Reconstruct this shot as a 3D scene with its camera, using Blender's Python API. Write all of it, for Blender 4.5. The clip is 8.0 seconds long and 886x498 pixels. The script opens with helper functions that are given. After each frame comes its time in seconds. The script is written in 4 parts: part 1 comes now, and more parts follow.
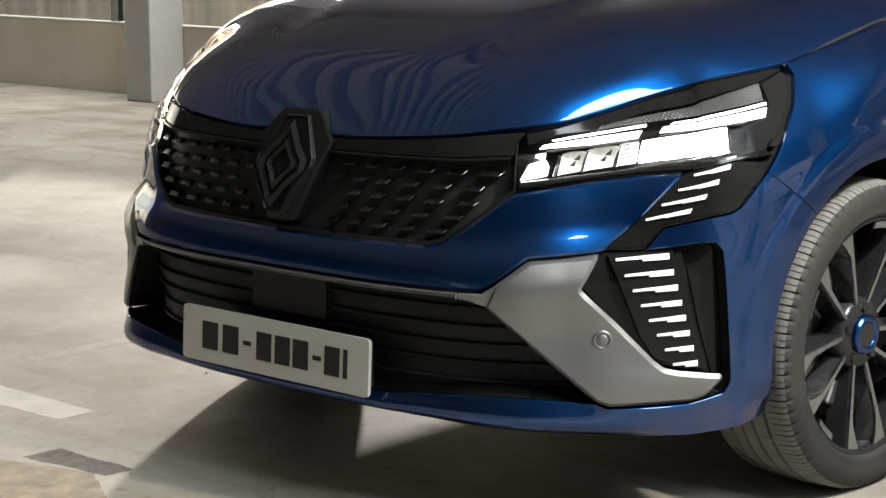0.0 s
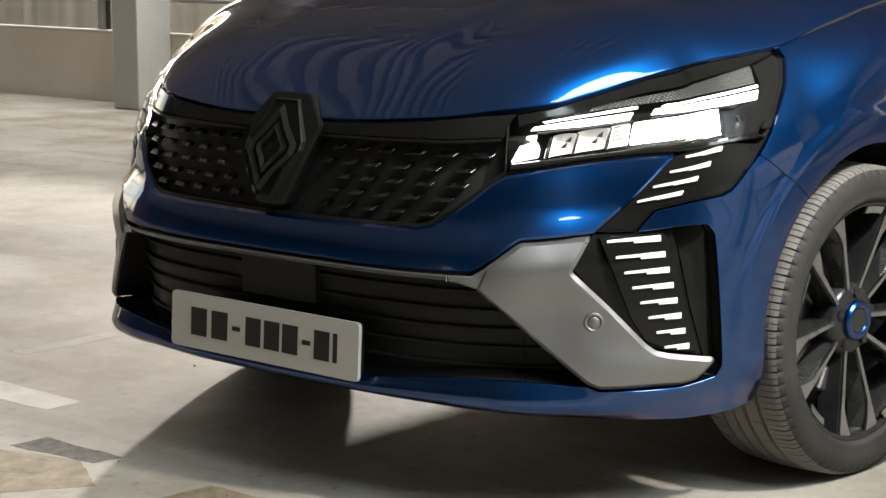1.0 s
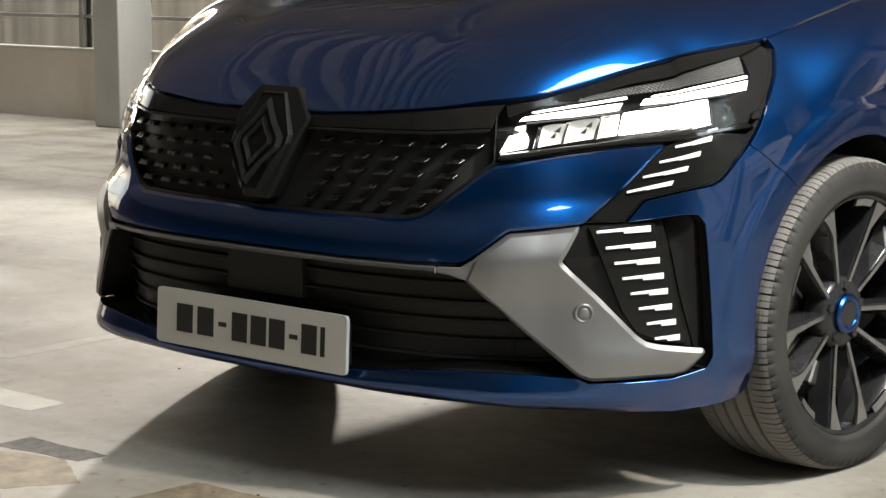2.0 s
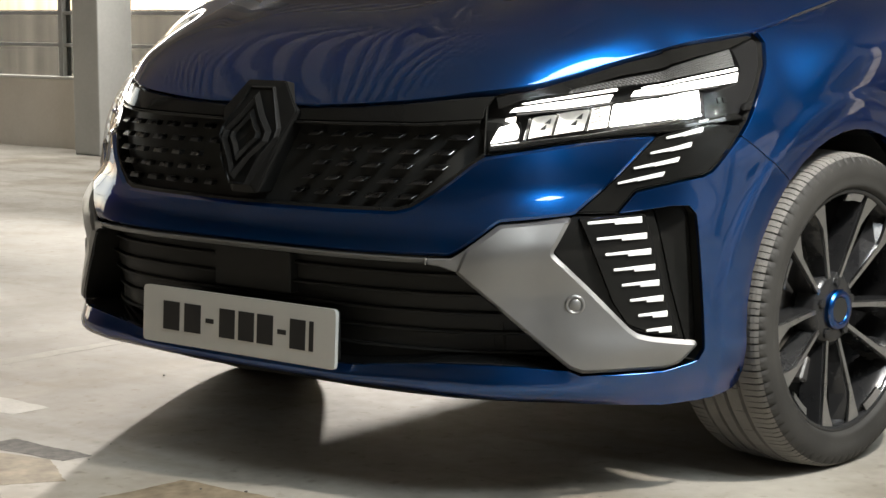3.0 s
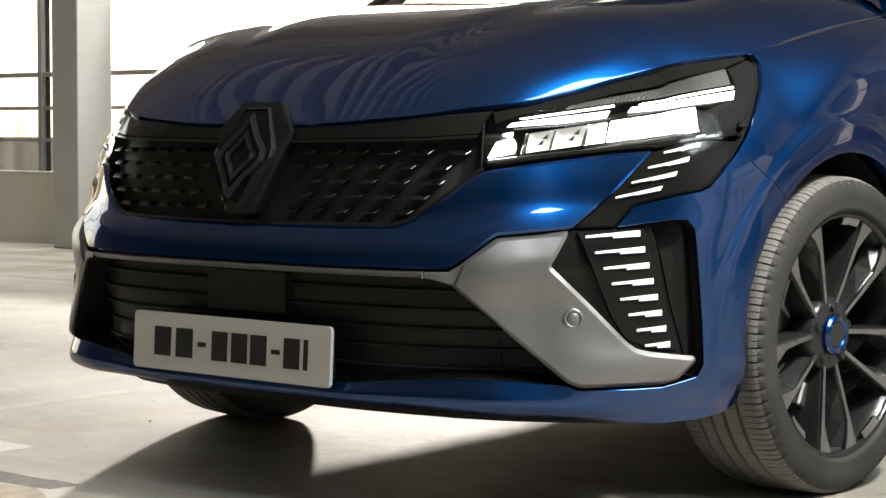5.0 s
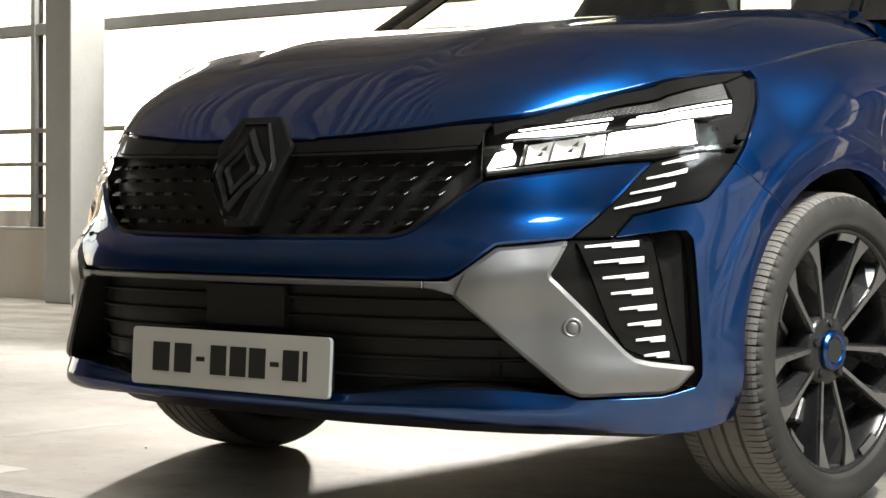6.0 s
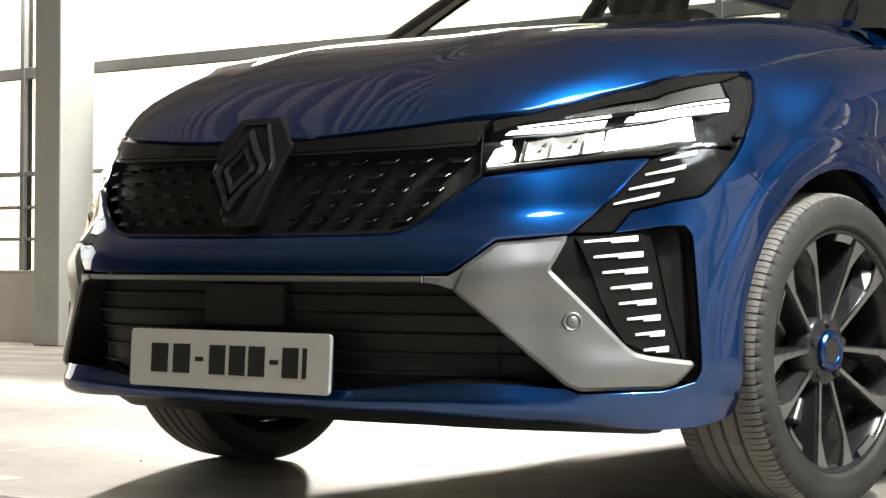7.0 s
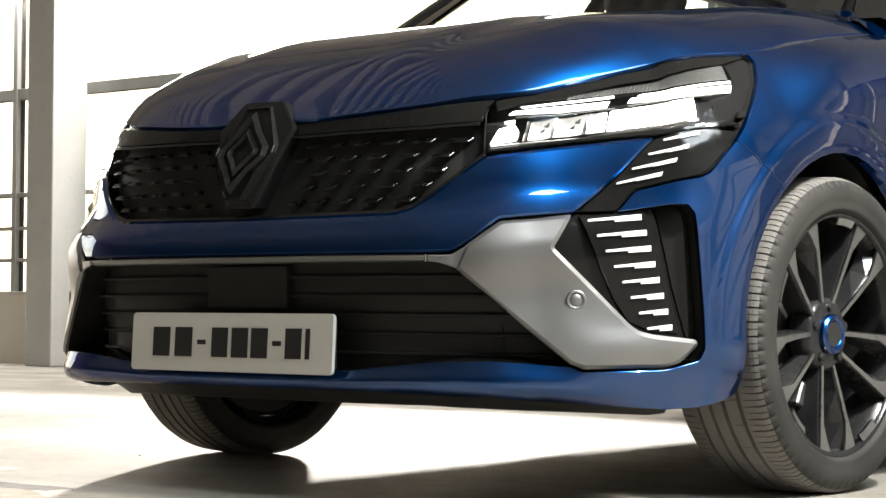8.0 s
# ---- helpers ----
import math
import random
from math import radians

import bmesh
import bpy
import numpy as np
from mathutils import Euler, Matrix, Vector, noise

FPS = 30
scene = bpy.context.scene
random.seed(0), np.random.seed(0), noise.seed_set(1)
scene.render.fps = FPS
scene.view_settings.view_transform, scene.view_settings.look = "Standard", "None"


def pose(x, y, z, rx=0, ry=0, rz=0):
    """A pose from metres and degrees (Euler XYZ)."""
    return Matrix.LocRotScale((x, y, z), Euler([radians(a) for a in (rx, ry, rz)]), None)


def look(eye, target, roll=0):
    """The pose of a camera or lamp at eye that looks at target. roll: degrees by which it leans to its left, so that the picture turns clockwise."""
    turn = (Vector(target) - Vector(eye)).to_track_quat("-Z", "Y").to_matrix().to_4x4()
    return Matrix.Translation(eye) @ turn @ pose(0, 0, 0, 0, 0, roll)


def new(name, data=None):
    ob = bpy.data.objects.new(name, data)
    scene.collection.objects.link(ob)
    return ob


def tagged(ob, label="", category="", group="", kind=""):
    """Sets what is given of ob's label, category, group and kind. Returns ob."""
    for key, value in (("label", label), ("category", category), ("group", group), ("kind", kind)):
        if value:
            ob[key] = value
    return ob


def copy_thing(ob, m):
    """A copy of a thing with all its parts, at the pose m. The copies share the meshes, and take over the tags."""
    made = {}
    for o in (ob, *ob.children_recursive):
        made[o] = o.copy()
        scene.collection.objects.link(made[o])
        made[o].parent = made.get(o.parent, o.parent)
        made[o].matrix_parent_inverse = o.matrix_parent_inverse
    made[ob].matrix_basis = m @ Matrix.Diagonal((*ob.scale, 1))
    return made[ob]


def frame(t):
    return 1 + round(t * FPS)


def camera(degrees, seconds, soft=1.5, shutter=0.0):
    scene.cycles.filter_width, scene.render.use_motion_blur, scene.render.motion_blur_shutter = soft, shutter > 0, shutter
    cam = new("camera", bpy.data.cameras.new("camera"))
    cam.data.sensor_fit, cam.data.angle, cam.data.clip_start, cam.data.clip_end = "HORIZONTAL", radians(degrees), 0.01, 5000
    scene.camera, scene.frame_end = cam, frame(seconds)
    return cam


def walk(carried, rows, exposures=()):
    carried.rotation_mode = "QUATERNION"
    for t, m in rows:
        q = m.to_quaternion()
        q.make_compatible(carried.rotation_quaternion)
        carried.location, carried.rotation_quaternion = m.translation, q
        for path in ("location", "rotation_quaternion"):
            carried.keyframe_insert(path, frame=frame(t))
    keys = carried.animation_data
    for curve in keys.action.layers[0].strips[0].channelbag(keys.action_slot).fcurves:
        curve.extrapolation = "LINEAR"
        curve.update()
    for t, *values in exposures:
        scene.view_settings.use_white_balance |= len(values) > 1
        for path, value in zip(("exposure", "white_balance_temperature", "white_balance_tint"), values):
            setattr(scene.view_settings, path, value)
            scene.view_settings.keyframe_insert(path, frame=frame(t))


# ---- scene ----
cam = camera(26.3, 8.0)
PATH = [
    (0, (2.634, -2.432, 1.123), (1.333, -0.953, 0.774), -0.1),
    (0.5, (2.633, -2.428, 1.092), (1.334, -0.946, 0.751), -0.1),
    (1, (2.625, -2.432, 1.054), (1.332, -0.941, 0.725), -0.0),
    (1.5, (2.614, -2.431, 1.023), (1.328, -0.932, 0.706), -0.0),
    (3, (2.58, -2.439, 0.89), (1.315, -0.911, 0.636), 0.0),
    (3.5, (2.564, -2.446, 0.844), (1.306, -0.908, 0.613), 0.1),
    (4, (2.554, -2.447, 0.792), (1.298, -0.903, 0.593), 0.1),
    (4.5, (2.549, -2.449, 0.744), (1.295, -0.9, 0.581), 0.1),
    (5, (2.543, -2.463, 0.688), (1.293, -0.907, 0.568), 0.2),
    (6.5, (2.533, -2.498, 0.516), (1.295, -0.927, 0.509), 0.3),
    (7, (2.523, -2.512, 0.456), (1.292, -0.935, 0.48), 0.3),
    (7.5, (2.512, -2.521, 0.401), (1.287, -0.941, 0.448), 0.4),
    (8, (2.502, -2.529, 0.351), (1.282, -0.946, 0.415), 0.3),
]
walk(cam, [(t, look(eye, target, roll)) for t, eye, target, roll in PATH],
     exposures=[(0, 2.10), (5, 2.20), (6.5, 2.42), (8, 2.60)])

# ---- world, large lights ----
world = bpy.data.worlds.new("world")
scene.world = world
world.use_nodes = True
sky = world.node_tree.nodes.new("ShaderNodeTexSky")
sky.sky_type, sky.sun_disc = "NISHITA", False
sky.sun_elevation, sky.sun_rotation, sky.dust_density = radians(7.8), radians(-36.5), 2.0
haze = world.node_tree.nodes.new("ShaderNodeHueSaturation")
haze.inputs["Saturation"].default_value = 0.5
world.node_tree.links.new(sky.outputs[0], haze.inputs["Color"])
world.node_tree.links.new(haze.outputs[0], world.node_tree.nodes["Background"].inputs[0])
world.node_tree.nodes["Background"].inputs[1].default_value = 0.15
sun_data = bpy.data.lights.new("sun", "SUN")
sun_data.energy, sun_data.angle, sun_data.color = 2.3, radians(1.4), (1.0, 0.93, 0.84)
new("sun", sun_data).matrix_world = look((-5.893, 7.964, 1.357), (0, 0, 0))


def area_lamp(name, m, sx, sy, watts, colour=(1, 1, 1)):
    data = bpy.data.lights.new(name, "AREA")
    data.shape, data.size, data.size_y, data.energy, data.color = "RECTANGLE", sx, sy, watts, colour
    ob = new(name, data)
    ob.matrix_world = m
    return ob


# ---- materials ----
def material(name, c1, c2=None, scale=8.0, rough=0.5, metal=0.0, bump=0.0, fine=60.0, coat=0.0, rough2=None, spec=0.5, stretch=(1, 1, 1)):
    """Principled surface: colour mixed over a coarse and a fine noise, roughness variation, fine relief."""
    m = bpy.data.materials.new(name)
    m.use_nodes = True
    nt = m.node_tree
    p = nt.nodes["Principled BSDF"]
    p.inputs["Metallic"].default_value, p.inputs["Coat Weight"].default_value = metal, coat
    p.inputs["Coat Roughness"].default_value, p.inputs["Specular IOR Level"].default_value = 0.02, spec
    co = nt.nodes.new("ShaderNodeTexCoord")
    mp = nt.nodes.new("ShaderNodeMapping")
    mp.inputs["Scale"].default_value = stretch
    nt.links.new(co.outputs["Object"], mp.inputs["Vector"])
    a, b = nt.nodes.new("ShaderNodeTexNoise"), nt.nodes.new("ShaderNodeTexNoise")
    for n, s in ((a, scale), (b, fine)):
        n.inputs["Scale"].default_value, n.inputs["Detail"].default_value = s, 6
        nt.links.new(mp.outputs[0], n.inputs["Vector"])
    both = nt.nodes.new("ShaderNodeMath")
    both.operation = "MULTIPLY_ADD"
    both.inputs[1].default_value = 0.4
    nt.links.new(b.outputs["Fac"], both.inputs[0])
    nt.links.new(a.outputs["Fac"], both.inputs[2])
    ramp = nt.nodes.new("ShaderNodeMapRange")
    ramp.inputs[1].default_value, ramp.inputs[2].default_value = 0.45, 0.95
    nt.links.new(both.outputs[0], ramp.inputs[0])
    mix = nt.nodes.new("ShaderNodeMix")
    mix.data_type = "RGBA"
    mix.inputs[6].default_value, mix.inputs[7].default_value = (*c1, 1), (*(c2 or c1), 1)
    nt.links.new(ramp.outputs[0], mix.inputs[0])
    nt.links.new(mix.outputs[2], p.inputs["Base Color"])
    rr = nt.nodes.new("ShaderNodeMapRange")
    rr.inputs[3].default_value, rr.inputs[4].default_value = rough, rough if rough2 is None else rough2
    nt.links.new(ramp.outputs[0], rr.inputs[0])
    nt.links.new(rr.outputs[0], p.inputs["Roughness"])
    if bump:
        bp = nt.nodes.new("ShaderNodeBump")
        bp.inputs["Strength"].default_value, bp.inputs["Distance"].default_value = min(1, bump), 0.002
        nt.links.new(b.outputs["Fac"], bp.inputs["Height"])
        nt.links.new(bp.outputs[0], p.inputs["Normal"])
    return m


def glow(name, colour, strength):
    m = bpy.data.materials.new(name)
    m.use_nodes = True
    p = m.node_tree.nodes["Principled BSDF"]
    p.inputs["Base Color"].default_value = (*colour, 1)
    p.inputs["Emission Color"].default_value, p.inputs["Emission Strength"].default_value = (*colour, 1), strength
    return m


def clear_glass(name, tint, rough=0.0, gloss=0.022, edge=0.7):
    """Thin pane: see-through, with a Fresnel gloss."""
    m = bpy.data.materials.new(name)
    m.use_nodes = True
    nt = m.node_tree
    nt.nodes.remove(nt.nodes["Principled BSDF"])
    tr, gl, mx, lw, pw, ad = (nt.nodes.new("ShaderNode" + k) for k in ("BsdfTransparent", "BsdfGlossy", "MixShader", "LayerWeight", "Math", "Math"))
    tr.inputs[0].default_value = (*tint, 1)
    gl.inputs["Roughness"].default_value = rough
    lw.inputs[0].default_value = 0.5
    pw.operation, ad.operation = "POWER", "MULTIPLY_ADD"
    pw.inputs[1].default_value, ad.inputs[1].default_value, ad.inputs[2].default_value = 4.5, edge, gloss
    for a, b in ((lw.outputs["Facing"], pw.inputs[0]), (pw.outputs[0], ad.inputs[0]), (ad.outputs[0], mx.inputs[0]), (tr.outputs[0], mx.inputs[1]), (gl.outputs[0], mx.inputs[2])):
        nt.links.new(a, b)
    nt.links.new(mx.outputs[0], nt.nodes["Material Output"].inputs[0])
    return m


PAINT = material("blue_metallic_paint", (0.001, 0.058, 0.240), (0.001, 0.064, 0.258), scale=3, rough=0.29, rough2=0.31, metal=0.97, coat=1.0, fine=900)
PAINT.node_tree.nodes["Principled BSDF"].inputs["Specular Tint"].default_value = (0.02, 0.02, 0.06, 1)
PAINT.node_tree.nodes["Principled BSDF"].inputs["Coat IOR"].default_value = 1.68
GLOSS = material("gloss_black", (0.008, 0.008, 0.008), (0.011, 0.011, 0.010), scale=5, rough=0.07, rough2=0.11, fine=40, spec=0.3)
BLACK = material("black_plastic", (0.018, 0.018, 0.017), (0.026, 0.026, 0.024), scale=20, rough=0.4, rough2=0.55, bump=0.15, fine=700, spec=0.25)
SATIN = material("satin_silver", (0.27, 0.27, 0.268), (0.33, 0.33, 0.328), scale=6, rough=0.36, rough2=0.42, metal=0.85, bump=0.10, fine=1400)
CHROME = material("chrome", (0.75, 0.75, 0.75), (0.7, 0.7, 0.7), scale=5, rough=0.08, metal=1.0)
SMOKE = material("dark_chrome", (0.11, 0.11, 0.112), (0.15, 0.15, 0.15), scale=30, rough=0.24, rough2=0.34, metal=1.0)
RUBBER = material("tyre_rubber", (0.016, 0.0155, 0.0145), (0.040, 0.038, 0.034), scale=11, rough=0.55, rough2=0.75, bump=0.25, fine=400, spec=0.35)
TREAD = material("dusty_tread_rubber", (0.12, 0.115, 0.105), (0.19, 0.18, 0.165), scale=18, rough=0.75, rough2=0.9, bump=0.3, fine=300)
MACHINED = material("machined_alloy", (0.42, 0.42, 0.42), (0.5, 0.5, 0.5), scale=10, rough=0.25, rough2=0.33, metal=1.0, bump=0.05, fine=900)
ALLOY_BLACK = material("black_alloy", (0.012, 0.012, 0.013), (0.02, 0.02, 0.02), scale=8, rough=0.2, rough2=0.3)
STEEL = material("brake_steel", (0.25, 0.24, 0.23), (0.35, 0.34, 0.33), scale=30, rough=0.3, rough2=0.45, metal=0.9)
PLATE = material("plate_white", (0.66, 0.65, 0.61), (0.71, 0.70, 0.66), scale=5, rough=0.35, rough2=0.45)
INK = material("plate_ink", (0.012, 0.012, 0.013), (0.02, 0.02, 0.02), rough=0.5)
LED = glow("led_white", (1.0, 0.97, 0.90), 1.2)
BEAM = glow("beam_white", (1.0, 0.98, 0.92), 4.0)
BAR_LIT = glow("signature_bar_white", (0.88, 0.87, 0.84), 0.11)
LED_SOFT = glow("soft_lamp_glow", (1.0, 0.96, 0.88), 0.35)
# weak emission that imitates lamp light reflected by the bowls
REFLECT_GLOW = glow("bowl_glow", (0.75, 0.74, 0.70), 0.10)
LENS = clear_glass("clear_lens", (0.96, 0.96, 0.96), gloss=0.007, edge=0.35)
SCREEN = clear_glass("tinted_glass", (0.70, 0.76, 0.74))
CONCRETE = material("floor_concrete", (0.225, 0.208, 0.179), (0.345, 0.323, 0.281), scale=1.3, rough=0.88, rough2=0.76, bump=0.25, fine=24, spec=0.2)


def worn(m):
    """Adds broad stains, drag marks, specks and hairline scuffs to a floor."""
    nt = m.node_tree
    p = nt.nodes["Principled BSDF"]
    src = p.inputs["Base Color"].links[0].from_socket
    co = nt.nodes.new("ShaderNodeTexCoord")
    for scale, stretch, lo, hi, colour, amount, kind in ((2.2, (1, 1, 1), .46, .70, (.60, .56, .50), .95, "TexNoise"), (5.0, (.25, 1.6, 1), .56, .70, (.70, .66, .60), .55, "TexNoise"),
                                                         (26.0, (1, 1, 1), .60, .72, (.60, .56, .50), .6, "TexNoise"), (3.0, (1.4, .2, 1), .60, .68, (1.22, 1.20, 1.16), .6, "TexNoise"),
                                                         (13.0, (1, 1, 1), .075, .03, (.42, .39, .35), .5, "TexVoronoi")):
        mp, tx, rg, mx = (nt.nodes.new("ShaderNode" + k) for k in ("Mapping", kind, "MapRange", "Mix"))
        mp.inputs["Scale"].default_value = stretch
        mp.inputs["Rotation"].default_value = (0, 0, .5)
        mp.inputs["Location"].default_value = (scale * 1.7, scale * .9, 0)
        tx.inputs["Scale"].default_value = scale
        if kind == "TexNoise":
            tx.inputs["Detail"].default_value = 8
        rg.inputs[1].default_value, rg.inputs[2].default_value, rg.inputs[4].default_value = lo, hi, amount
        mx.data_type, mx.blend_type = "RGBA", "MULTIPLY"
        mx.inputs[7].default_value = (*colour, 1)
        for a, b in ((co.outputs["Object"], mp.inputs[0]), (mp.outputs[0], tx.inputs["Vector"]), (tx.outputs[0], rg.inputs[0]), (rg.outputs[0], mx.inputs[0]), (src, mx.inputs[6])):
            nt.links.new(a, b)
        src = mx.outputs[2]
    nt.links.new(src, p.inputs["Base Color"])


worn(CONCRETE)
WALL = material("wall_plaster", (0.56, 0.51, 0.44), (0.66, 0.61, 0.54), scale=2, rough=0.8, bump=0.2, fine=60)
PILLAR = material("pillar_concrete", (0.42, 0.42, 0.39), (0.52, 0.51, 0.48), scale=3, rough=0.75, bump=0.2, fine=50)
STEELWORK = material("painted_steel", (0.22, 0.22, 0.21), (0.28, 0.28, 0.27), scale=6, rough=0.5, rough2=0.6, fine=50)
DECK = material("roof_deck", (0.66, 0.63, 0.585), (0.74, 0.71, 0.67), scale=2, rough=0.55, rough2=0.65, fine=30)
FAINT_LINE = material("faint_line_paint", (0.28, 0.26, 0.225), (0.44, 0.415, 0.365), scale=14, rough=0.85, bump=0.2, fine=60, spec=0.2)
WHITE_LINE = material("worn_white_paint", (0.33, 0.315, 0.28), (0.52, 0.50, 0.46), scale=9, rough=0.6, rough2=0.75, bump=0.3, fine=80)
DARK_PATCH = material("dark_tar_patch", (0.025, 0.023, 0.021), (0.115, 0.105, 0.09), scale=38, rough=0.9, bump=0.3, fine=140, spec=0.1)
TAN_PATCH = material("tan_screed_patch", (0.12, 0.093, 0.06), (0.27, 0.222, 0.155), scale=16, rough=0.85, rough2=0.9, bump=0.2, fine=60, spec=0.15)
CHIP = material("stone_chip", (0.06, 0.055, 0.05), (0.13, 0.12, 0.105), scale=200, rough=0.9, bump=0.3, fine=700, spec=0.1)
# dark tone of the unseen walls, chosen to dim what the paint reflects
UNSEEN_WALL = material("unseen_wall_grey", (0.17, 0.168, 0.162), (0.21, 0.207, 0.20), scale=3, rough=0.55, rough2=0.65, fine=40)
SATIN_BLACK = material("satin_black", (0.010, 0.010, 0.010), (0.014, 0.014, 0.013), scale=9, rough=0.28, rough2=0.34, fine=60, spec=0.2)
DULL = material("matt_black", (0.007, 0.007, 0.007), (0.010, 0.010, 0.010), scale=9, rough=0.7, rough2=0.8, fine=90, spec=0.08)
INTERIOR = material("cabin_plastic", (0.015, 0.015, 0.016), (0.022, 0.022, 0.022), rough=0.7, bump=0.1)


# ---- helpers for meshes ----
def part(name, bm, mat, parent=None, label="", smooth=False):
    if smooth:
        for f in bm.faces:
            f.smooth = True
    me = bpy.data.meshes.new(name)
    bm.to_mesh(me)
    bm.free()
    me.materials.append(mat)
    ob = new(name, me)
    if parent is not None:
        ob.parent = parent
    if label:
        ob["label"] = label
    return ob


def thing(name, label, category, group="", kind="", at=(0, 0, 0)):
    ob = new(name)
    ob.location = at
    return tagged(ob, label, category, group, kind)


def box(bm, x0, x1, y0, y1, z0, z1, bevel=0.0):
    made = bmesh.ops.create_cube(bm, size=1, matrix=Matrix.LocRotScale(((x0 + x1) / 2, (y0 + y1) / 2, (z0 + z1) / 2), None, (x1 - x0, y1 - y0, z1 - z0)))
    if bevel:
        edges = list({e for v in made["verts"] for e in v.link_edges})
        bmesh.ops.bevel(bm, geom=edges, offset=bevel, segments=2, affect="EDGES", profile=0.5)
    return bm


def box_bm(*a, **k):
    return box(bmesh.new(), *a, **k)


def lathe(profile, n, axis="x", radius=None, close=False, angles=None):
    """Turn (along, radius) points about an axis through the origin; radius(j, i, r) may vary it."""
    bm = bmesh.new()
    rings = []
    for i in range(n):
        t = angles[i] if angles else 2 * math.pi * i / n
        row = []
        for j, (h, r) in enumerate(profile):
            rr = radius(j, i, r) if radius else r
            row.append(bm.verts.new((h, rr * math.cos(t), rr * math.sin(t)) if axis == "x" else (rr * math.cos(t), rr * math.sin(t), h)))
        rings.append(row)
    m = len(profile)
    for i in range(n):
        a, b = rings[i], rings[(i + 1) % n]
        for j in range(m if close else m - 1):
            k = (j + 1) % m
            bm.faces.new((a[j], b[j], b[k], a[k]))
    bmesh.ops.recalc_face_normals(bm, faces=bm.faces)
    return bm


# ---- the car's outer skin: plan curve, and how far it falls back with height ----
PLAN = [(0, .062), (.2, .066), (.35, .084), (.434, .106), (.50, .138), (.56, .176), (.645, .250), (.74, .340), (.805, .410), (.838, .480),
        (.856, .558), (.868, .65), (.878, .80), (.884, 1.0), (.886, 1.4), (.886, 2.2), (.886, 2.8), (.875, 3.4), (.84, 3.8), (.78, 3.93)]
FALL_FRONT = [(.14, .10), (.175, .055), (.195, .022), (.212, .007), (.235, 0), (.30, 0), (.44, 0), (.47, .002), (.50, .010), (.54, .030), (.60, .040),
              (.645, .052), (.70, .070), (.74, .09), (.80, .14), (.9, .25)]
FALL_SIDE = [(.14, .10), (.17, .065), (.20, .045), (.22, .030), (.25, .012), (.30, 0), (.6, 0), (1.2, 0)]
SHUT_LINE = [(.3, .76), (.50, .80), (.673, .839), (.97, .905), (1.3, .95), (2.2, .985), (3.9, 1.03)]
AXLE_Y, AXLE_Z, WHEELBASE, ARCH_Z, ARCH_R = 0.851, 0.307, 2.583, 0.323, 0.335


def curve(table, x):
    n = len(table)
    X, Y = [p[0] for p in table], [p[1] for p in table]
    x = min(max(x, X[0]), X[-1])
    i = 0
    while i < n - 2 and x > X[i + 1]:
        i += 1
    d = [(Y[k + 1] - Y[k]) / (X[k + 1] - X[k]) for k in range(max(0, i - 1), min(n - 1, i + 2))]
    o = i - max(0, i - 1)
    c = d[o]
    m0 = c if i == 0 else (0 if d[o - 1] * c <= 0 else 2 * d[o - 1] * c / (d[o - 1] + c))
    m1 = c if i == n - 2 else (0 if d[o + 1] * c <= 0 else 2 * d[o + 1] * c / (d[o + 1] + c))
    h = X[i + 1] - X[i]
    u = (x - X[i]) / h
    return (2 * u ** 3 - 3 * u * u + 1) * Y[i] + (u ** 3 - 2 * u * u + u) * h * m0 + (3 * u * u - 2 * u ** 3) * Y[i + 1] + (u ** 3 - u * u) * h * m1


def ease(a, b, x):
    t = min(max((x - a) / (b - a), 0), 1)
    return t * t * (3 - 2 * t)


chord = [0.0]
for p0, p1 in zip(PLAN, PLAN[1:]):
    chord.append(chord[-1] + math.hypot(p1[0] - p0[0], p1[1] - p0[1]))
PLAN_X = [(c, p[0]) for c, p in zip(chord, PLAN)]
PLAN_Y = [(c, p[1]) for c, p in zip(chord, PLAN)]


def plan(a):
    return math.copysign(1, a) * curve(PLAN_X, abs(a)), curve(PLAN_Y, abs(a))


def fall(a, z):
    x, y = plan(abs(a))
    w = ease(.62, .80, x)
    t = max(0, (z - (curve(SHUT_LINE, y) - .2)) / .2)
    swept = .016 * ease(.58, .80, abs(a)) * ease(1.06, .86, abs(a)) * ease(.48, .60, z)
    return swept + (1 - w) * curve(FALL_FRONT, z) + w * (curve(FALL_SIDE, z) + .105 * t ** (2 + 2.2 * ease(1.17, 1.40, abs(a))))


def skin(a, z, off=0.0):
    """The point of the skin at arc length a from the car's centre line and height z, moved out by off."""
    x, y = plan(a)
    (x0, y0), (x1, y1) = plan(a - .006), plan(a + .006)
    tx, ty = x1 - x0, y1 - y0
    k = (off - fall(a, z)) / math.hypot(tx, ty)
    return Vector((x + ty * k, y - tx * k, z))


def arc_at(y):
    lo, hi = .9, 4.4
    for _ in range(30):
        mid = (lo + hi) / 2
        lo, hi = (mid, hi) if plan(mid)[1] < y else (lo, mid)
    return lo


def rounded(points, r):
    out, n = [], len(points)
    for i in range(n):
        p, q, s = (Vector(points[k % n]) for k in (i - 1, i, i + 1))
        a, b = p - q, s - q
        k = min(r, .45 * a.length, .45 * b.length)
        a, b = q + a.normalized() * k, q + b.normalized() * k
        for t in (0, .25, .5, .75, 1):
            out.append(a * (1 - t) ** 2 + q * 2 * t * (1 - t) + b * t * t)
    return out


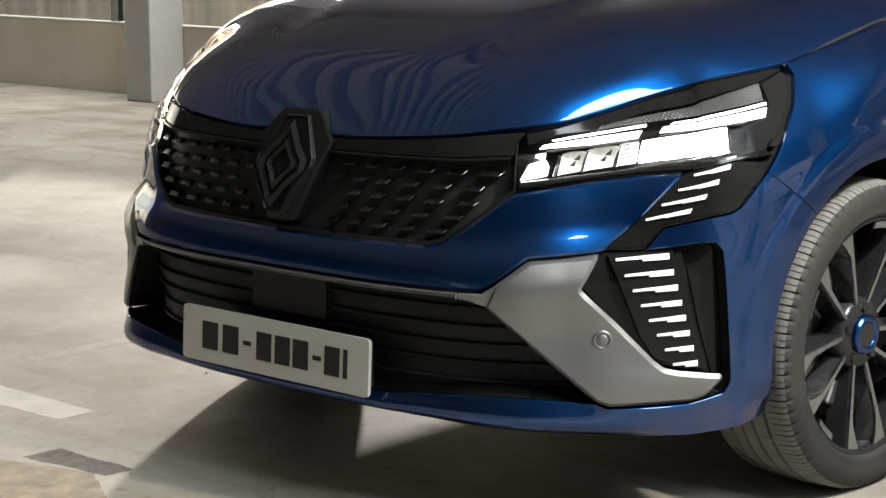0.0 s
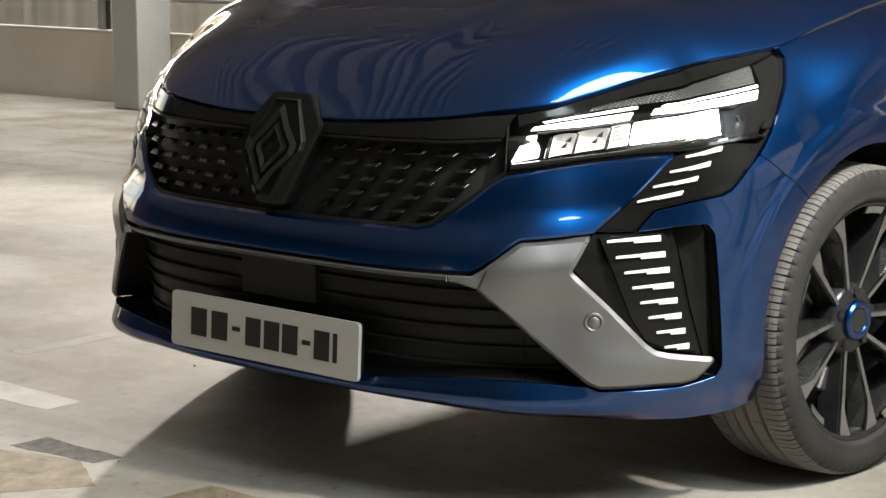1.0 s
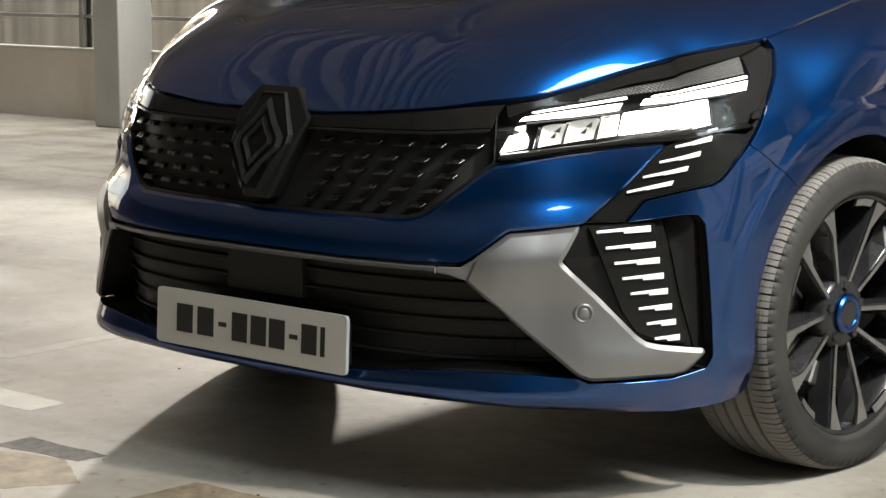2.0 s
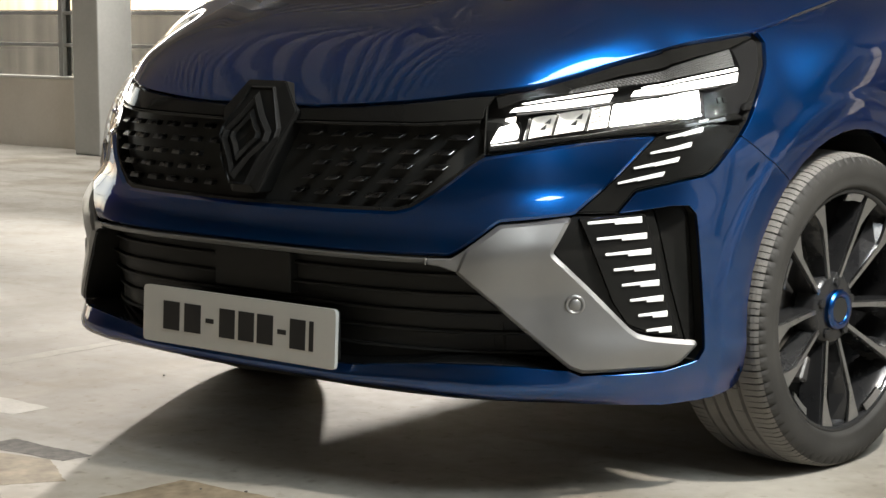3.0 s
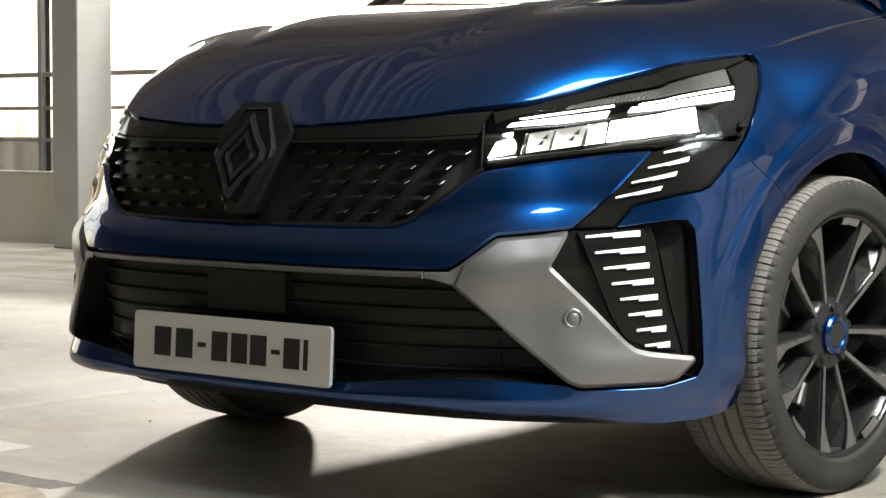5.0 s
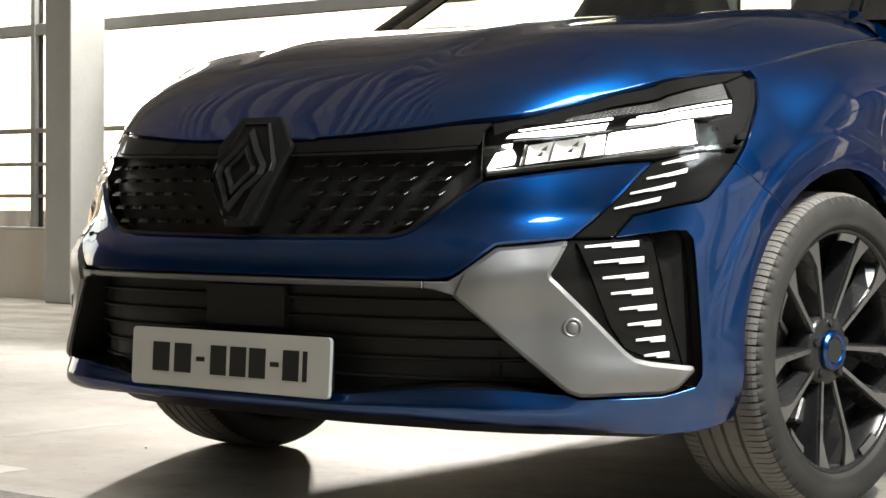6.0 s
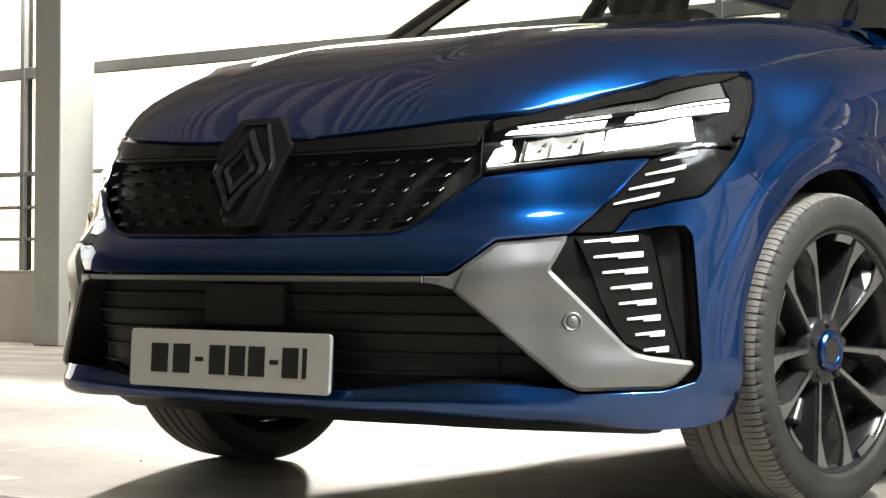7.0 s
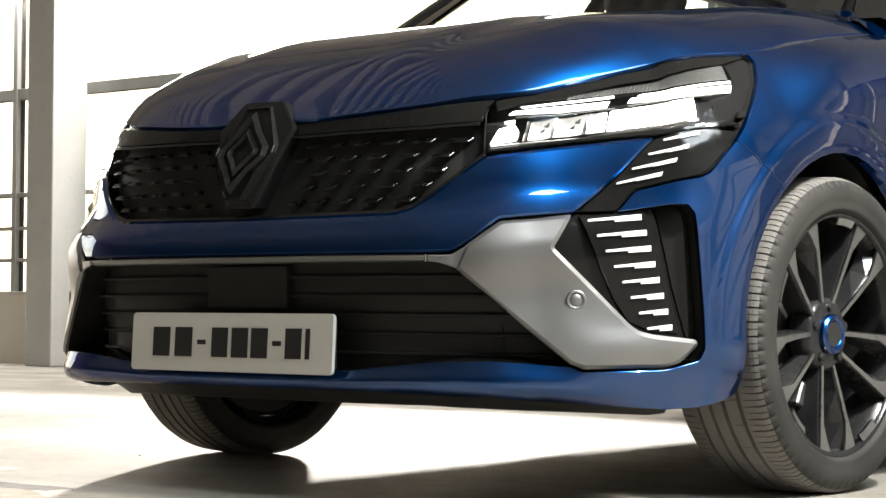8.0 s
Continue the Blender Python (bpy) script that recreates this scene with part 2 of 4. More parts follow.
def inside(p, loop):
    hit, n = False, len(loop)
    for i in range(n):
        a, b = loop[i - 1], loop[i]
        if (a[1] > p[1]) != (b[1] > p[1]) and p[0] < (b[0] - a[0]) * (p[1] - a[1]) / (b[1] - a[1]) + a[0]:
            hit = not hit
    return hit


def patch(outline, off=0.0, skirt=0.012, step=0.02, r=0.006, chamfer=0.0022, side=1, bm=None, place=None):
    """A panel on the skin inside an outline of (arc, height), with chamfered edges turned in by skirt. off: number or function."""
    place = place or skin
    lift = off if callable(off) else (lambda a, z: off)
    bm = bm or bmesh.new()
    pts = rounded(outline, r) if r else [Vector(p) for p in outline]
    if sum(p[0] * q[1] - q[0] * p[1] for p, q in zip(pts, pts[1:] + pts[:1])) < 0:
        pts.reverse()
    loop = []
    for p, q in zip(pts, pts[1:] + pts[:1]):
        n = max(1, math.ceil((q - p).length / step))
        if (q - p).length > 1e-6:
            loop += [p.lerp(q, k / n) for k in range(n)]
    n = len(loop)
    inner = []
    for i in range(n):
        d = (loop[(i + 1) % n] - loop[i - 1]).normalized()
        inner.append(loop[i] + Vector((-d.y, d.x)) * chamfer)
    lo = [min(p[k] for p in inner) for k in (0, 1)]
    hi = [max(p[k] for p in inner) for k in (0, 1)]
    grid = []
    gy = lo[1] + step / 2
    row = 0
    while gy < hi[1]:
        gx = lo[0] + (step / 2 if row % 2 else 0)
        while gx < hi[0]:
            g = Vector((gx, gy))
            if inside(g, inner) and min((g - p).length_squared for p in inner) > (step * .45) ** 2:
                grid.append(g)
            gx += step
        gy += step * .87
        row += 1
    from mathutils.geometry import delaunay_2d_cdt
    vs, _, fs, *_ = delaunay_2d_cdt(inner + grid, [(i, (i + 1) % n) for i in range(n)], [], 0, 1e-7)
    put = lambda p, o: bm.verts.new(place(side * p[0], p[1], lift(p[0], p[1]) + o))
    top = [put(p, 0) for p in vs]
    edge = [put(p, -chamfer) for p in loop]
    deep = [put(p, -chamfer - skirt) for p in loop] if skirt else []
    faces = []
    for f in fs:
        c = sum((vs[k] for k in f), Vector((0, 0))) / len(f)
        if inside(c, inner):
            faces.append([top[k] for k in f])
    for i in range(n):
        k = (i + 1) % n
        faces.append([edge[i], edge[k], top[k], top[i]])
        if skirt:
            faces.append([deep[i], deep[k], edge[k], edge[i]])
    for f in faces:
        try:
            face = bm.faces.new(f if side > 0 else f[::-1])
        except ValueError:
            continue
        face.smooth = True
    bm.edges.index_update()
    for row in (top[:n], edge):
        for i in range(n):
            e = bm.edges.get((row[i], row[(i + 1) % n]))
            if e:
                e.smooth = False
    loose = [v for v in bm.verts if not v.link_faces]
    bmesh.ops.delete(bm, geom=loose, context="VERTS")
    return bm


def both(half):
    """A symmetric outline from its right half, given from the bottom of the centre line round to the top."""
    return half + [(-a, z) for a, z in reversed(half) if a > 1e-6]

# ---- the hall ----
WALL_Y, SILL, HEAD, CEIL = 5.24, 0.434, 2.6, 4.7
X0, X1, Y0 = -16.0, 6.5, -20.0
part("floor", box_bm(X0 - .3, X1 + .3, Y0 - .3, WALL_Y + .3, -.2, 0), CONCRETE)
tagged(bpy.data.objects["floor"], "pale worn concrete floor slab of the hall", "floor", kind="structure")


def structure(name, bm, mat, label, category):
    return tagged(part(name, bm, mat), label, category, kind="structure")


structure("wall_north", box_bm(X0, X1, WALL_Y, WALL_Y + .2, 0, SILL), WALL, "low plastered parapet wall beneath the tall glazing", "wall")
structure("sill_ledge", box_bm(X0, X1, WALL_Y - .012, WALL_Y + .2, SILL, SILL + .018, .004), PILLAR, "pale ledge on top of the low parapet wall", "sill")
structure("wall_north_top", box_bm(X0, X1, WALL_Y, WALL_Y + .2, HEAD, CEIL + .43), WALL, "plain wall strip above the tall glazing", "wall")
# unseen walls added to close the hall, dark to tame the car's reflections
structure("wall_south", box_bm(X0, X1, Y0 - .2, Y0, 0, CEIL + .43), UNSEEN_WALL, "plain grey unseen wall added to close the hall", "wall")
structure("wall_east", box_bm(X1, X1 + .2, Y0, WALL_Y + .2, 0, CEIL + .43), UNSEEN_WALL, "plain grey unseen side wall added to the hall", "wall")
structure("wall_west_low", box_bm(X0 - .2, X0, .2, WALL_Y + .2, 0, .3), STEELWORK, "dark unseen low wall below the side glazing", "wall")
structure("wall_west_top", box_bm(X0 - .2, X0, .2, WALL_Y + .2, 4.5, CEIL + .43), UNSEEN_WALL, "plain grey unseen wall above the side glazing", "wall")
structure("wall_west", box_bm(X0 - .2, X0, Y0, .2, 0, CEIL + .43), UNSEEN_WALL, "plain grey unseen side wall added to the hall", "wall")

# corrugated roof deck: trapezoid ribs running along y, cut for one added, unseen rooflight
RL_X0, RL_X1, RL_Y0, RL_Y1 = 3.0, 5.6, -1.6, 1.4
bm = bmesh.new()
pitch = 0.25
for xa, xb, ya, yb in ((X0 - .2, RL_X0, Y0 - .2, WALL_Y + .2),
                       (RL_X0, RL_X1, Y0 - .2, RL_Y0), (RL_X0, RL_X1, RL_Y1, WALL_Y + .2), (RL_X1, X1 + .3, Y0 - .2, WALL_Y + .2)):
    low, high = [], []
    x = xa
    while x < xb - .02:
        for dx, z in ((0, CEIL), (.115, CEIL), (.130, CEIL + .24), (.235, CEIL + .24)):
            low.append(bm.verts.new((min(x + dx, xb), ya, z)))
            high.append(bm.verts.new((min(x + dx, xb), yb, z)))
        x += pitch
    for i in range(len(low) - 1):
        bm.faces.new((low[i], low[i + 1], high[i + 1], high[i]))
    bm.faces.new([bm.verts.new((px, py, CEIL + .42)) for px, py in ((xa, ya), (xb, ya), (xb, yb), (xa, yb))])
structure("ceiling", bm, DECK, "pale corrugated metal roof deck of the hall", "ceiling")
for y in (-16.1, -11.8, -7.5, -3.2):
    structure("roof_beam", box_bm(X0, X1, y - .1, y + .1, CEIL - .28, CEIL - .002, .006), STEELWORK, "dark painted steel roof beam under the deck", "beam")

# back glazing: pillars, rails, mullions
def frosted(name):
    """Thin milky sheet with faint upright flutes."""
    m = bpy.data.materials.new(name)
    m.use_nodes = True
    nt = m.node_tree
    nt.nodes.remove(nt.nodes["Principled BSDF"])
    co, mp, ns, rp, tr = (nt.nodes.new("ShaderNode" + k) for k in ("TexCoord", "Mapping", "TexNoise", "ValToRGB", "BsdfTransparent"))
    mp.inputs["Scale"].default_value = (9, 9, .15)
    ns.inputs["Scale"].default_value, ns.inputs["Detail"].default_value = 1.0, 5
    rp.color_ramp.elements[0].position, rp.color_ramp.elements[1].position = .35, .65
    rp.color_ramp.elements[0].color, rp.color_ramp.elements[1].color = (.30, .292, .27, 1), (.40, .387, .358, 1)
    for a, b in ((co.outputs["Object"], mp.inputs[0]), (mp.outputs[0], ns.inputs["Vector"]), (ns.outputs["Fac"], rp.inputs[0]), (rp.outputs[0], tr.inputs[0]), (tr.outputs[0], nt.nodes["Material Output"].inputs[0])):
        nt.links.new(a, b)
    return m


FROSTED = frosted("frosted_sheet")
# unseen rooflight, added with its lamp to brighten the car and floor
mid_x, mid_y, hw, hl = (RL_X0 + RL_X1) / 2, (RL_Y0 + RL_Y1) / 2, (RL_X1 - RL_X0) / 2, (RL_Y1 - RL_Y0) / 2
rooflight = thing("window_3", "unseen milky rooflight added in the roof deck as fill light", "rooflight", kind="structure", at=(mid_x, mid_y, CEIL))
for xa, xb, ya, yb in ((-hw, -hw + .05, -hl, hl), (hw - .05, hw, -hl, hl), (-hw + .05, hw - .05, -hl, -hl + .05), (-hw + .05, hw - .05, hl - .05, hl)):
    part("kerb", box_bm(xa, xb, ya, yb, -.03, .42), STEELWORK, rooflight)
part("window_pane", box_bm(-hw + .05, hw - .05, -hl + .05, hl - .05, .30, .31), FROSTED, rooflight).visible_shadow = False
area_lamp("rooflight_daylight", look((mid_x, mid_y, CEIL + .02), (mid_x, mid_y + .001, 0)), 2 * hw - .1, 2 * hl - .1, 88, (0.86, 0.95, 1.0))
for px in (-11.45, -6.45, -1.45, 3.55):
    bm = box_bm(px, px + .235, 4.972, WALL_Y - .001, 0, CEIL, .008)
    ob = structure("pillar", bm, PILLAR, "square bare concrete pillar standing at the parapet wall", "pillar")
glazing = thing("window_1", "tall frosted glazing with dark steel rails over the parapet", "window", kind="structure", at=(0, WALL_Y + .06, 0))
for z, h in ((.648, .022), (.848, .022), (1.058, .028), (1.692, .07)):
    part("window_rail", box_bm(X0, X1, -.03, .03, z - h / 2, z + h / 2, .003), STEELWORK, glazing)
x = -16.92 + 5
while x < X1:
    part("mullion", box_bm(x - .02, x + .02, -.036, .036, SILL + .018, HEAD, .003), STEELWORK, glazing)
    x += 5.0
# unseen side opening, added so the sky also lights the hall from here
side_window = thing("window_2", "unseen band of side glazing with dark steel mullions, added for sky light", "window", kind="structure", at=(X0 - .1, 0, 0))
y = .24
while y < WALL_Y:
    part("mullion", box_bm(-.04, .04, y - .04, y + .04, .3, 4.5, .004), STEELWORK, side_window)
    y += 1.6
part("window_rail", box_bm(-.03, .03, .2, WALL_Y, 2.37, 2.43, .004), STEELWORK, side_window)
for x0, x1 in ((-16, -11.94), (-11.90, -6.94), (-6.90, -1.94), (-1.90, 3.06), (3.10, 6.5)):
    pane = part("window_pane", box_bm(x0, x1, -.004, .004, SILL + .018, HEAD), FROSTED, glazing)
    pane.visible_shadow = False
# lamp added in the upper back glazing, boosts the daylight on the floor
area_lamp("window_daylight", look((-7.6, WALL_Y + .02, 2.36), (-7.6, WALL_Y - 1.0, 1.2)), 16.6, .42, 128, (1.0, 0.97, 0.92))
structure("ground", box_bm(-800, 800, -800, 800, -1.3, -1.1), PILLAR, "pale hazy yard outside the hall", "ground")

# unseen lamp placed to throw the bumper's shadow; its hanging fixture is made up
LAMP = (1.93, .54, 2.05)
lamp = thing("ceiling_lamp", "unseen stand light, built as a small black hanging lamp", "lamp")
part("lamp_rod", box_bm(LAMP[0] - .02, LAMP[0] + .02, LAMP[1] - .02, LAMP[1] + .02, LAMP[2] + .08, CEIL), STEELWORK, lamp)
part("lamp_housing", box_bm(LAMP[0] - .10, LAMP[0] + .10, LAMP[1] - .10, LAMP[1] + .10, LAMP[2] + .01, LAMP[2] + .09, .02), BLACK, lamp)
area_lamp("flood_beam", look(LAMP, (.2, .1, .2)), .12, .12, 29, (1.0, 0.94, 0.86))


# floor markings
def slab(name, pts, z, mat, label, ragged=.004):
    """A thin worn marking with a ragged outline."""
    rim = []
    for i, (x, y) in enumerate(pts):
        nx, ny = pts[(i + 1) % len(pts)]
        n = max(1, int(math.hypot(nx - x, ny - y) / .012))
        for k in range(n):
            p = Vector((x + (nx - x) * k / n, y + (ny - y) * k / n, z))
            rim.append(p + ragged * Vector((noise.noise(p * 60), noise.noise(p * 60 + Vector((7, 3, 5))), 0)) + 2 * ragged * Vector((noise.noise(p * 11), noise.noise(p * 11 + Vector((2, 9, 1))), 0)))
    bm = bmesh.new()
    vs = [bm.verts.new(p) for p in rim] + [bm.verts.new((p.x, p.y, -.001)) for p in rim]
    n = len(rim)
    bm.faces.new(vs[:n])
    for i in range(n):
        bm.faces.new((vs[i], vs[n + i], vs[n + (i + 1) % n], vs[(i + 1) % n]))
    bmesh.ops.recalc_face_normals(bm, faces=bm.faces)
    return structure(name, bm, mat, label, "floor marking")


slab("floor_marking", [(-4.5, .105), (-.965, .10), (-.757, .103), (-.746, .203), (-1.12, .212), (-4.5, .215)], .0003, WHITE_LINE, "worn white painted line on the concrete floor")
slab("floor_marking", [(-.57, -.128), (-.33, -.10), (-.322, -.035), (-.555, -.043)], .0004, DARK_PATCH, "dark rectangular repair patch in the concrete floor")
slab("floor_marking", [(-.62, -.18), (-.36, -.106), (-.20, -.20), (-.36, -.42), (-.75, -.45)], .0003, TAN_PATCH, "tan screed repair patch in the concrete floor")
slab("floor_marking", [(-.06, -.24), (-.034, -.05), (.19, -.034), (.35, -.12), (.2, -.35)], .0003, TAN_PATCH, "tan screed repair patch in the concrete floor")

slab("floor_marking", [(-1.31, .42), (-1.25, .42), (-1.245, .95), (-1.30, .95)], .0003, FAINT_LINE, "faint worn pale line on the concrete floor")

# loose concrete chips
def chip(at, size, seed):
    random.seed(seed)
    bm = bmesh.new()
    bmesh.ops.create_icosphere(bm, subdivisions=2, radius=size)
    for v in bm.verts:
        v.co *= .75 + .5 * random.random()
        v.co.z *= .55
    low = min(v.co.z for v in bm.verts)
    for v in bm.verts:
        v.co.z -= low + .0005
    ob = part("stone_chip", bm, CHIP, label="")
    ob.location = (*at, 0)
    tagged(ob, "small dark chip of stone lying on the concrete", "stone chip", group="chips on the floor")


for k, (at, size) in enumerate((((-.83, .617), .0045), ((-.299, -.06), .0035), ((.042, -.079), .0035), ((.122, -.04), .005), ((-.369, .056), .003))):
    chip(at, size * .6, k)

# ---- the car ----
car = thing("car", "parked metallic blue hatchback with lit headlights, standing on concrete", "car")

UPPER = [(0, .450), (.25, .450), (.482, .452), (.508, .468), (.568, .513), (.702, .525), (.752, .563), (.791, .598), (.853, .661), (.794, .657), (.694, .645),
         (.591, .631), (.536, .624), (.514, .611), (.479, .584), (.438, .558), (.395, .533), (.361, .525), (.25, .523), (0, .521)]
part("front_bumper", patch(both(UPPER), off=lambda a, z: .016 * ease(.45, .66, abs(a)) * ease(.575, .515, z), step=.014, chamfer=.005), PAINT, car)


def flare(a, z):
    """Raised lip band round the front wheel arch."""
    d = math.hypot(plan(a)[1] - AXLE_Y + .006, z - ARCH_Z) - ARCH_R
    return .007 * ease(.075, .060, d) - .003 * ease(.014, .0, d)


arch = lambda y0, t: (arc_at(y0 - .006 - ARCH_R * math.cos(t)), ARCH_Z + ARCH_R * math.sin(t))
ARCH_LOW = [arch(AXLE_Y, radians(d)) for d in (-21, -12, -3, 6, 16, 26, 36, 44, 48)]
LOWER = ([(0, .203), (.3, .203), (.54, .198), (.69, .188), (.874, .174), (.97, .177), (1.03, .190)] + ARCH_LOW +
         [(1.0685, .6275), (1.0225, .6595), (.992, .634), (.956, .598), (.939, .590), (.887, .581), (.815, .563), (.783, .527), (.878, .541), (.908, .541), (.921, .526),
          (.930, .434), (.937, .354), (.941, .283), (.931, .262), (.889, .252), (.863, .246), (.711, .243), (.691, .252), (.657, .2535), (.607, .2585), (.556, .2605), (.506, .260), (.454, .2575), (.399, .2525), (.341, .247), (.28, .240), (.15, .2355), (0, .234)])
LEDGE = [(0, .234), (.15, .2355), (.28, .240), (.341, .247), (.399, .2525), (.454, .2575), (.506, .260), (.556, .2605), (.607, .2585), (.657, .2535), (.691, .252), (.72, .245), (.80, .245)]
LIP_FOOT = [(0, .203), (.3, .203), (.54, .198), (.69, .188), (.874, .174)]


def lean(a, z):
    """The lower lip lies back towards the intake and rolls under at its foot."""
    a = abs(a)
    top, foot = curve(LEDGE, a), curve(LIP_FOOT, a)
    return (-.013 * ease(foot + .012, top, z) - .010 * ease(foot + .012, foot, z)) * ease(.84, .66, a)


part("lower_bumper", patch(both(LOWER), off=lambda a, z: flare(abs(a), z) + lean(a, z) + .030 * ease(.36, .58, abs(a)) * ease(.95, .76, abs(a)) * ease(.31, .25, z), step=.010, r=.003, chamfer=.0008), PAINT, car)

# black undertray and the splitter below the bumper
bm = patch(both([(0, .176), (.4, .176), (.70, .166), (.86, .160), (.92, .164), (.92, .20), (.7, .205), (0, .21)]), off=-.055, skirt=.25, step=.03)
part("undertray", bm, BLACK, car, "black plastic tray under the bumper")

# lower intake: recess, slats, thin silver strip
part("air_intake", patch(both([(0, .226), (.45, .238), (.70, .248), (.66, .30), (.50, .43), (.46, .446), (0, .446)]), off=lambda a, z: -.056 - .015 * ease(.38, .30, z), skirt=0, step=.03), BLACK, car)
for k in range(5):
    z = .268 + k * .035
    w = .665 - max(0, z - .27) * .95
    bm = patch(both([(0, z), (w, z), (w + .004, z + .003), (w, z + .006), (0, z + .006)]), off=lambda a, zz: -.046 - .015 * ease(.38, .30, zz), skirt=.03, step=.03, r=.001, chamfer=.002)
    part("intake_slat", bm, BLACK, car)
part("radar_cover", patch([(-.10, .352), (.105, .352), (.105, .432), (-.10, .432)], off=-.036, skirt=.03, step=.03, r=.006), BLACK, car, "flat black cover panel")
part("silver_strip", patch(both([(0, .4355), (.437, .4365), (.437, .4475), (0, .4475)]), off=lambda a, z: -.006 + .012 * (z - .4355) / .012, skirt=.02, step=.02, r=.001), SATIN, car, "thin satin silver strip")

# chrome sliver in place of the bright glint on the joint's edge
for s in (1, -1):
    part("strip_end", patch([(.4372, .4355), (.4392, .4355), (.4392, .4485), (.4372, .4485)], off=.006, skirt=.01, step=.02, r=.0004, chamfer=.0006, side=s), CHROME, car)

# ledge that closes the intake towards the lower lip
bm = bmesh.new()
full = [(-a, z) for a, z in LEDGE[:0:-1]] + LEDGE
lip_at = lambda a: .030 * ease(.36, .58, abs(a)) * ease(.95, .76, abs(a))
rows = [[bm.verts.new(skin(a, z - .002 + d * .18, lip_at(a) * (1 - d * 11) + lean(a, z) - .003 - d)) for a, z in full] for d in (0, .012, .03, .09)]
for r0, r1 in zip(rows, rows[1:]):
    for i in range(len(full) - 1):
        bm.faces.new((r0[i], r0[i + 1], r1[i + 1], r1[i]))
part("intake_ledge", bm, GLOSS, car, smooth=True)

BLADE = [(.490, .424), (.676, .268), (.691, .256), (.713, .248), (.863, .250), (.889, .258), (.926, .291), (.922, .300), (.841, .309), (.815, .315),
         (.798, .327), (.73, .396), (.662, .461), (.699, .521), (.570, .5095), (.508, .464)]


def blade_fold(a, z):
    """The blade's upper facet leans back above a sharp fold."""
    fold = .449 + (a - .50) * .16
    return ease(.45, .56, a) * (.012 * ease(fold - .10, fold, z) if z < fold else .012 - .24 * (z - fold))


blade_off = lambda a, z: .005 + .016 * ease(.40, .26, z) * ease(.86, .70, a) + .006 * ease(.62, .70, a) * ease(.9, .8, a) + blade_fold(a, z) + .008 * ease(.335, .275, z) * ease(.68, .80, a) * ease(.935, .89, a)
for s in (1, -1):
    blade = part("silver_blade", patch(BLADE, off=blade_off, skirt=.003, step=.012, r=.006, chamfer=.0075, side=s), SATIN, car, "satin silver corner trim of the bumper")
    part("blade_tail", patch([(.440, .4365), (.462, .434), (.496, .4235), (.513, .466), (.484, .448), (.440, .4475)], off=lambda a, z: blade_off(a, z) - .005 * ease(.47, .50, a), skirt=.003, step=.012, r=.002, chamfer=.002, side=s), SATIN, blade)
    # black return from the blade's inner edge into the intake
    bm = bmesh.new()
    inner_edge = [(.440, .4365), (.462, .434), (.490, .424), (.535, .386), (.58, .348), (.63, .307), (.676, .268), (.691, .256), (.713, .248)]
    rows = [[bm.verts.new(skin(s * (a + d * .3), z + d * .02, blade_off(a, z) - .005 - d)) for a, z in inner_edge] for d in (0, .02, .05, .09)]
    for r0, r1 in zip(rows, rows[1:]):
        for i in range(len(inner_edge) - 1):
            bm.faces.new((r0[i], r0[i + 1], r1[i + 1], r1[i]))
    part("intake_return", bm, BLACK, car, smooth=True)
    # parking sensor in the blade
    c, n = skin(s * .702, .369, blade_off(.702, .369)), (skin(s * .702, .369, .1) - skin(s * .702, .369)).normalized()
    m = Matrix.Translation(c) @ n.to_track_quat("X", "Z").to_matrix().to_4x4()
    for name, prof, mat in (("sensor_ring", [(-.004, .0180), (.0005, .0180), (.0022, .0170), (.0022, .0130), (.0005, .0118), (-.004, .0118)], SATIN),
                            ("sensor_disc", [(-.004, .0105), (.0012, .0105), (.0022, .0094), (.0022, .0001)], SATIN)):
        bm = lathe(prof, 32)
        bm.transform(m)
        part(name, bm, mat, blade, smooth=True)
    # gloss black corner vent with the stepped light bars
    vent = part("corner_vent", patch([(.664, .461), (.70, .5235), (.779, .526), (.846, .535), (.862, .465), (.877, .395), (.905, .300), (.86, .285), (.80, .31)],
                                     off=-.012, skirt=.03, step=.014, r=.002, side=s), GLOSS, car, "gloss black corner vent panel")
    part("vent_slot", patch([(.846, .535), (.878, .540), (.907, .540), (.920, .525), (.929, .434), (.936, .354), (.940, .285), (.928, .262), (.88, .27), (.905, .300), (.877, .395), (.862, .465)],
                            off=-.034, skirt=0, step=.014, r=.002, side=s), GLOSS, vent)
    slot = bmesh.new()
    ring = rounded([(.846, .535), (.878, .540), (.907, .540), (.920, .525), (.929, .434), (.936, .354), (.940, .285), (.928, .262), (.88, .27), (.905, .300), (.877, .395), (.862, .465)], .003)
    r0, r1 = [[slot.verts.new(skin(s * p[0], p[1], o)) for p in ring] for o in (-.008, -.05)]
    for i in range(len(ring)):
        k = (i + 1) % len(ring)
        slot.faces.new((r0[i], r1[i], r1[k], r0[k]))
    part("slot_wall", slot, BLACK, vent)
    part("vent_panel", patch([(.711, .518), (.830, .5255), (.846, .465), (.861, .395), (.890, .309), (.842, .312), (.797, .330), (.77, .370), (.732, .466)], off=-.003, skirt=.012, step=.016, r=.004, side=s), GLOSS, vent)
    for k in range(8):
        t = k / 7
        l, r = Vector((.727, .510)).lerp(Vector((.832, .319)), t), Vector((.823, .517)).lerp(Vector((.876, .322)), t)
        mid = l.lerp(r, .5)
        up = Vector((0, .0052))
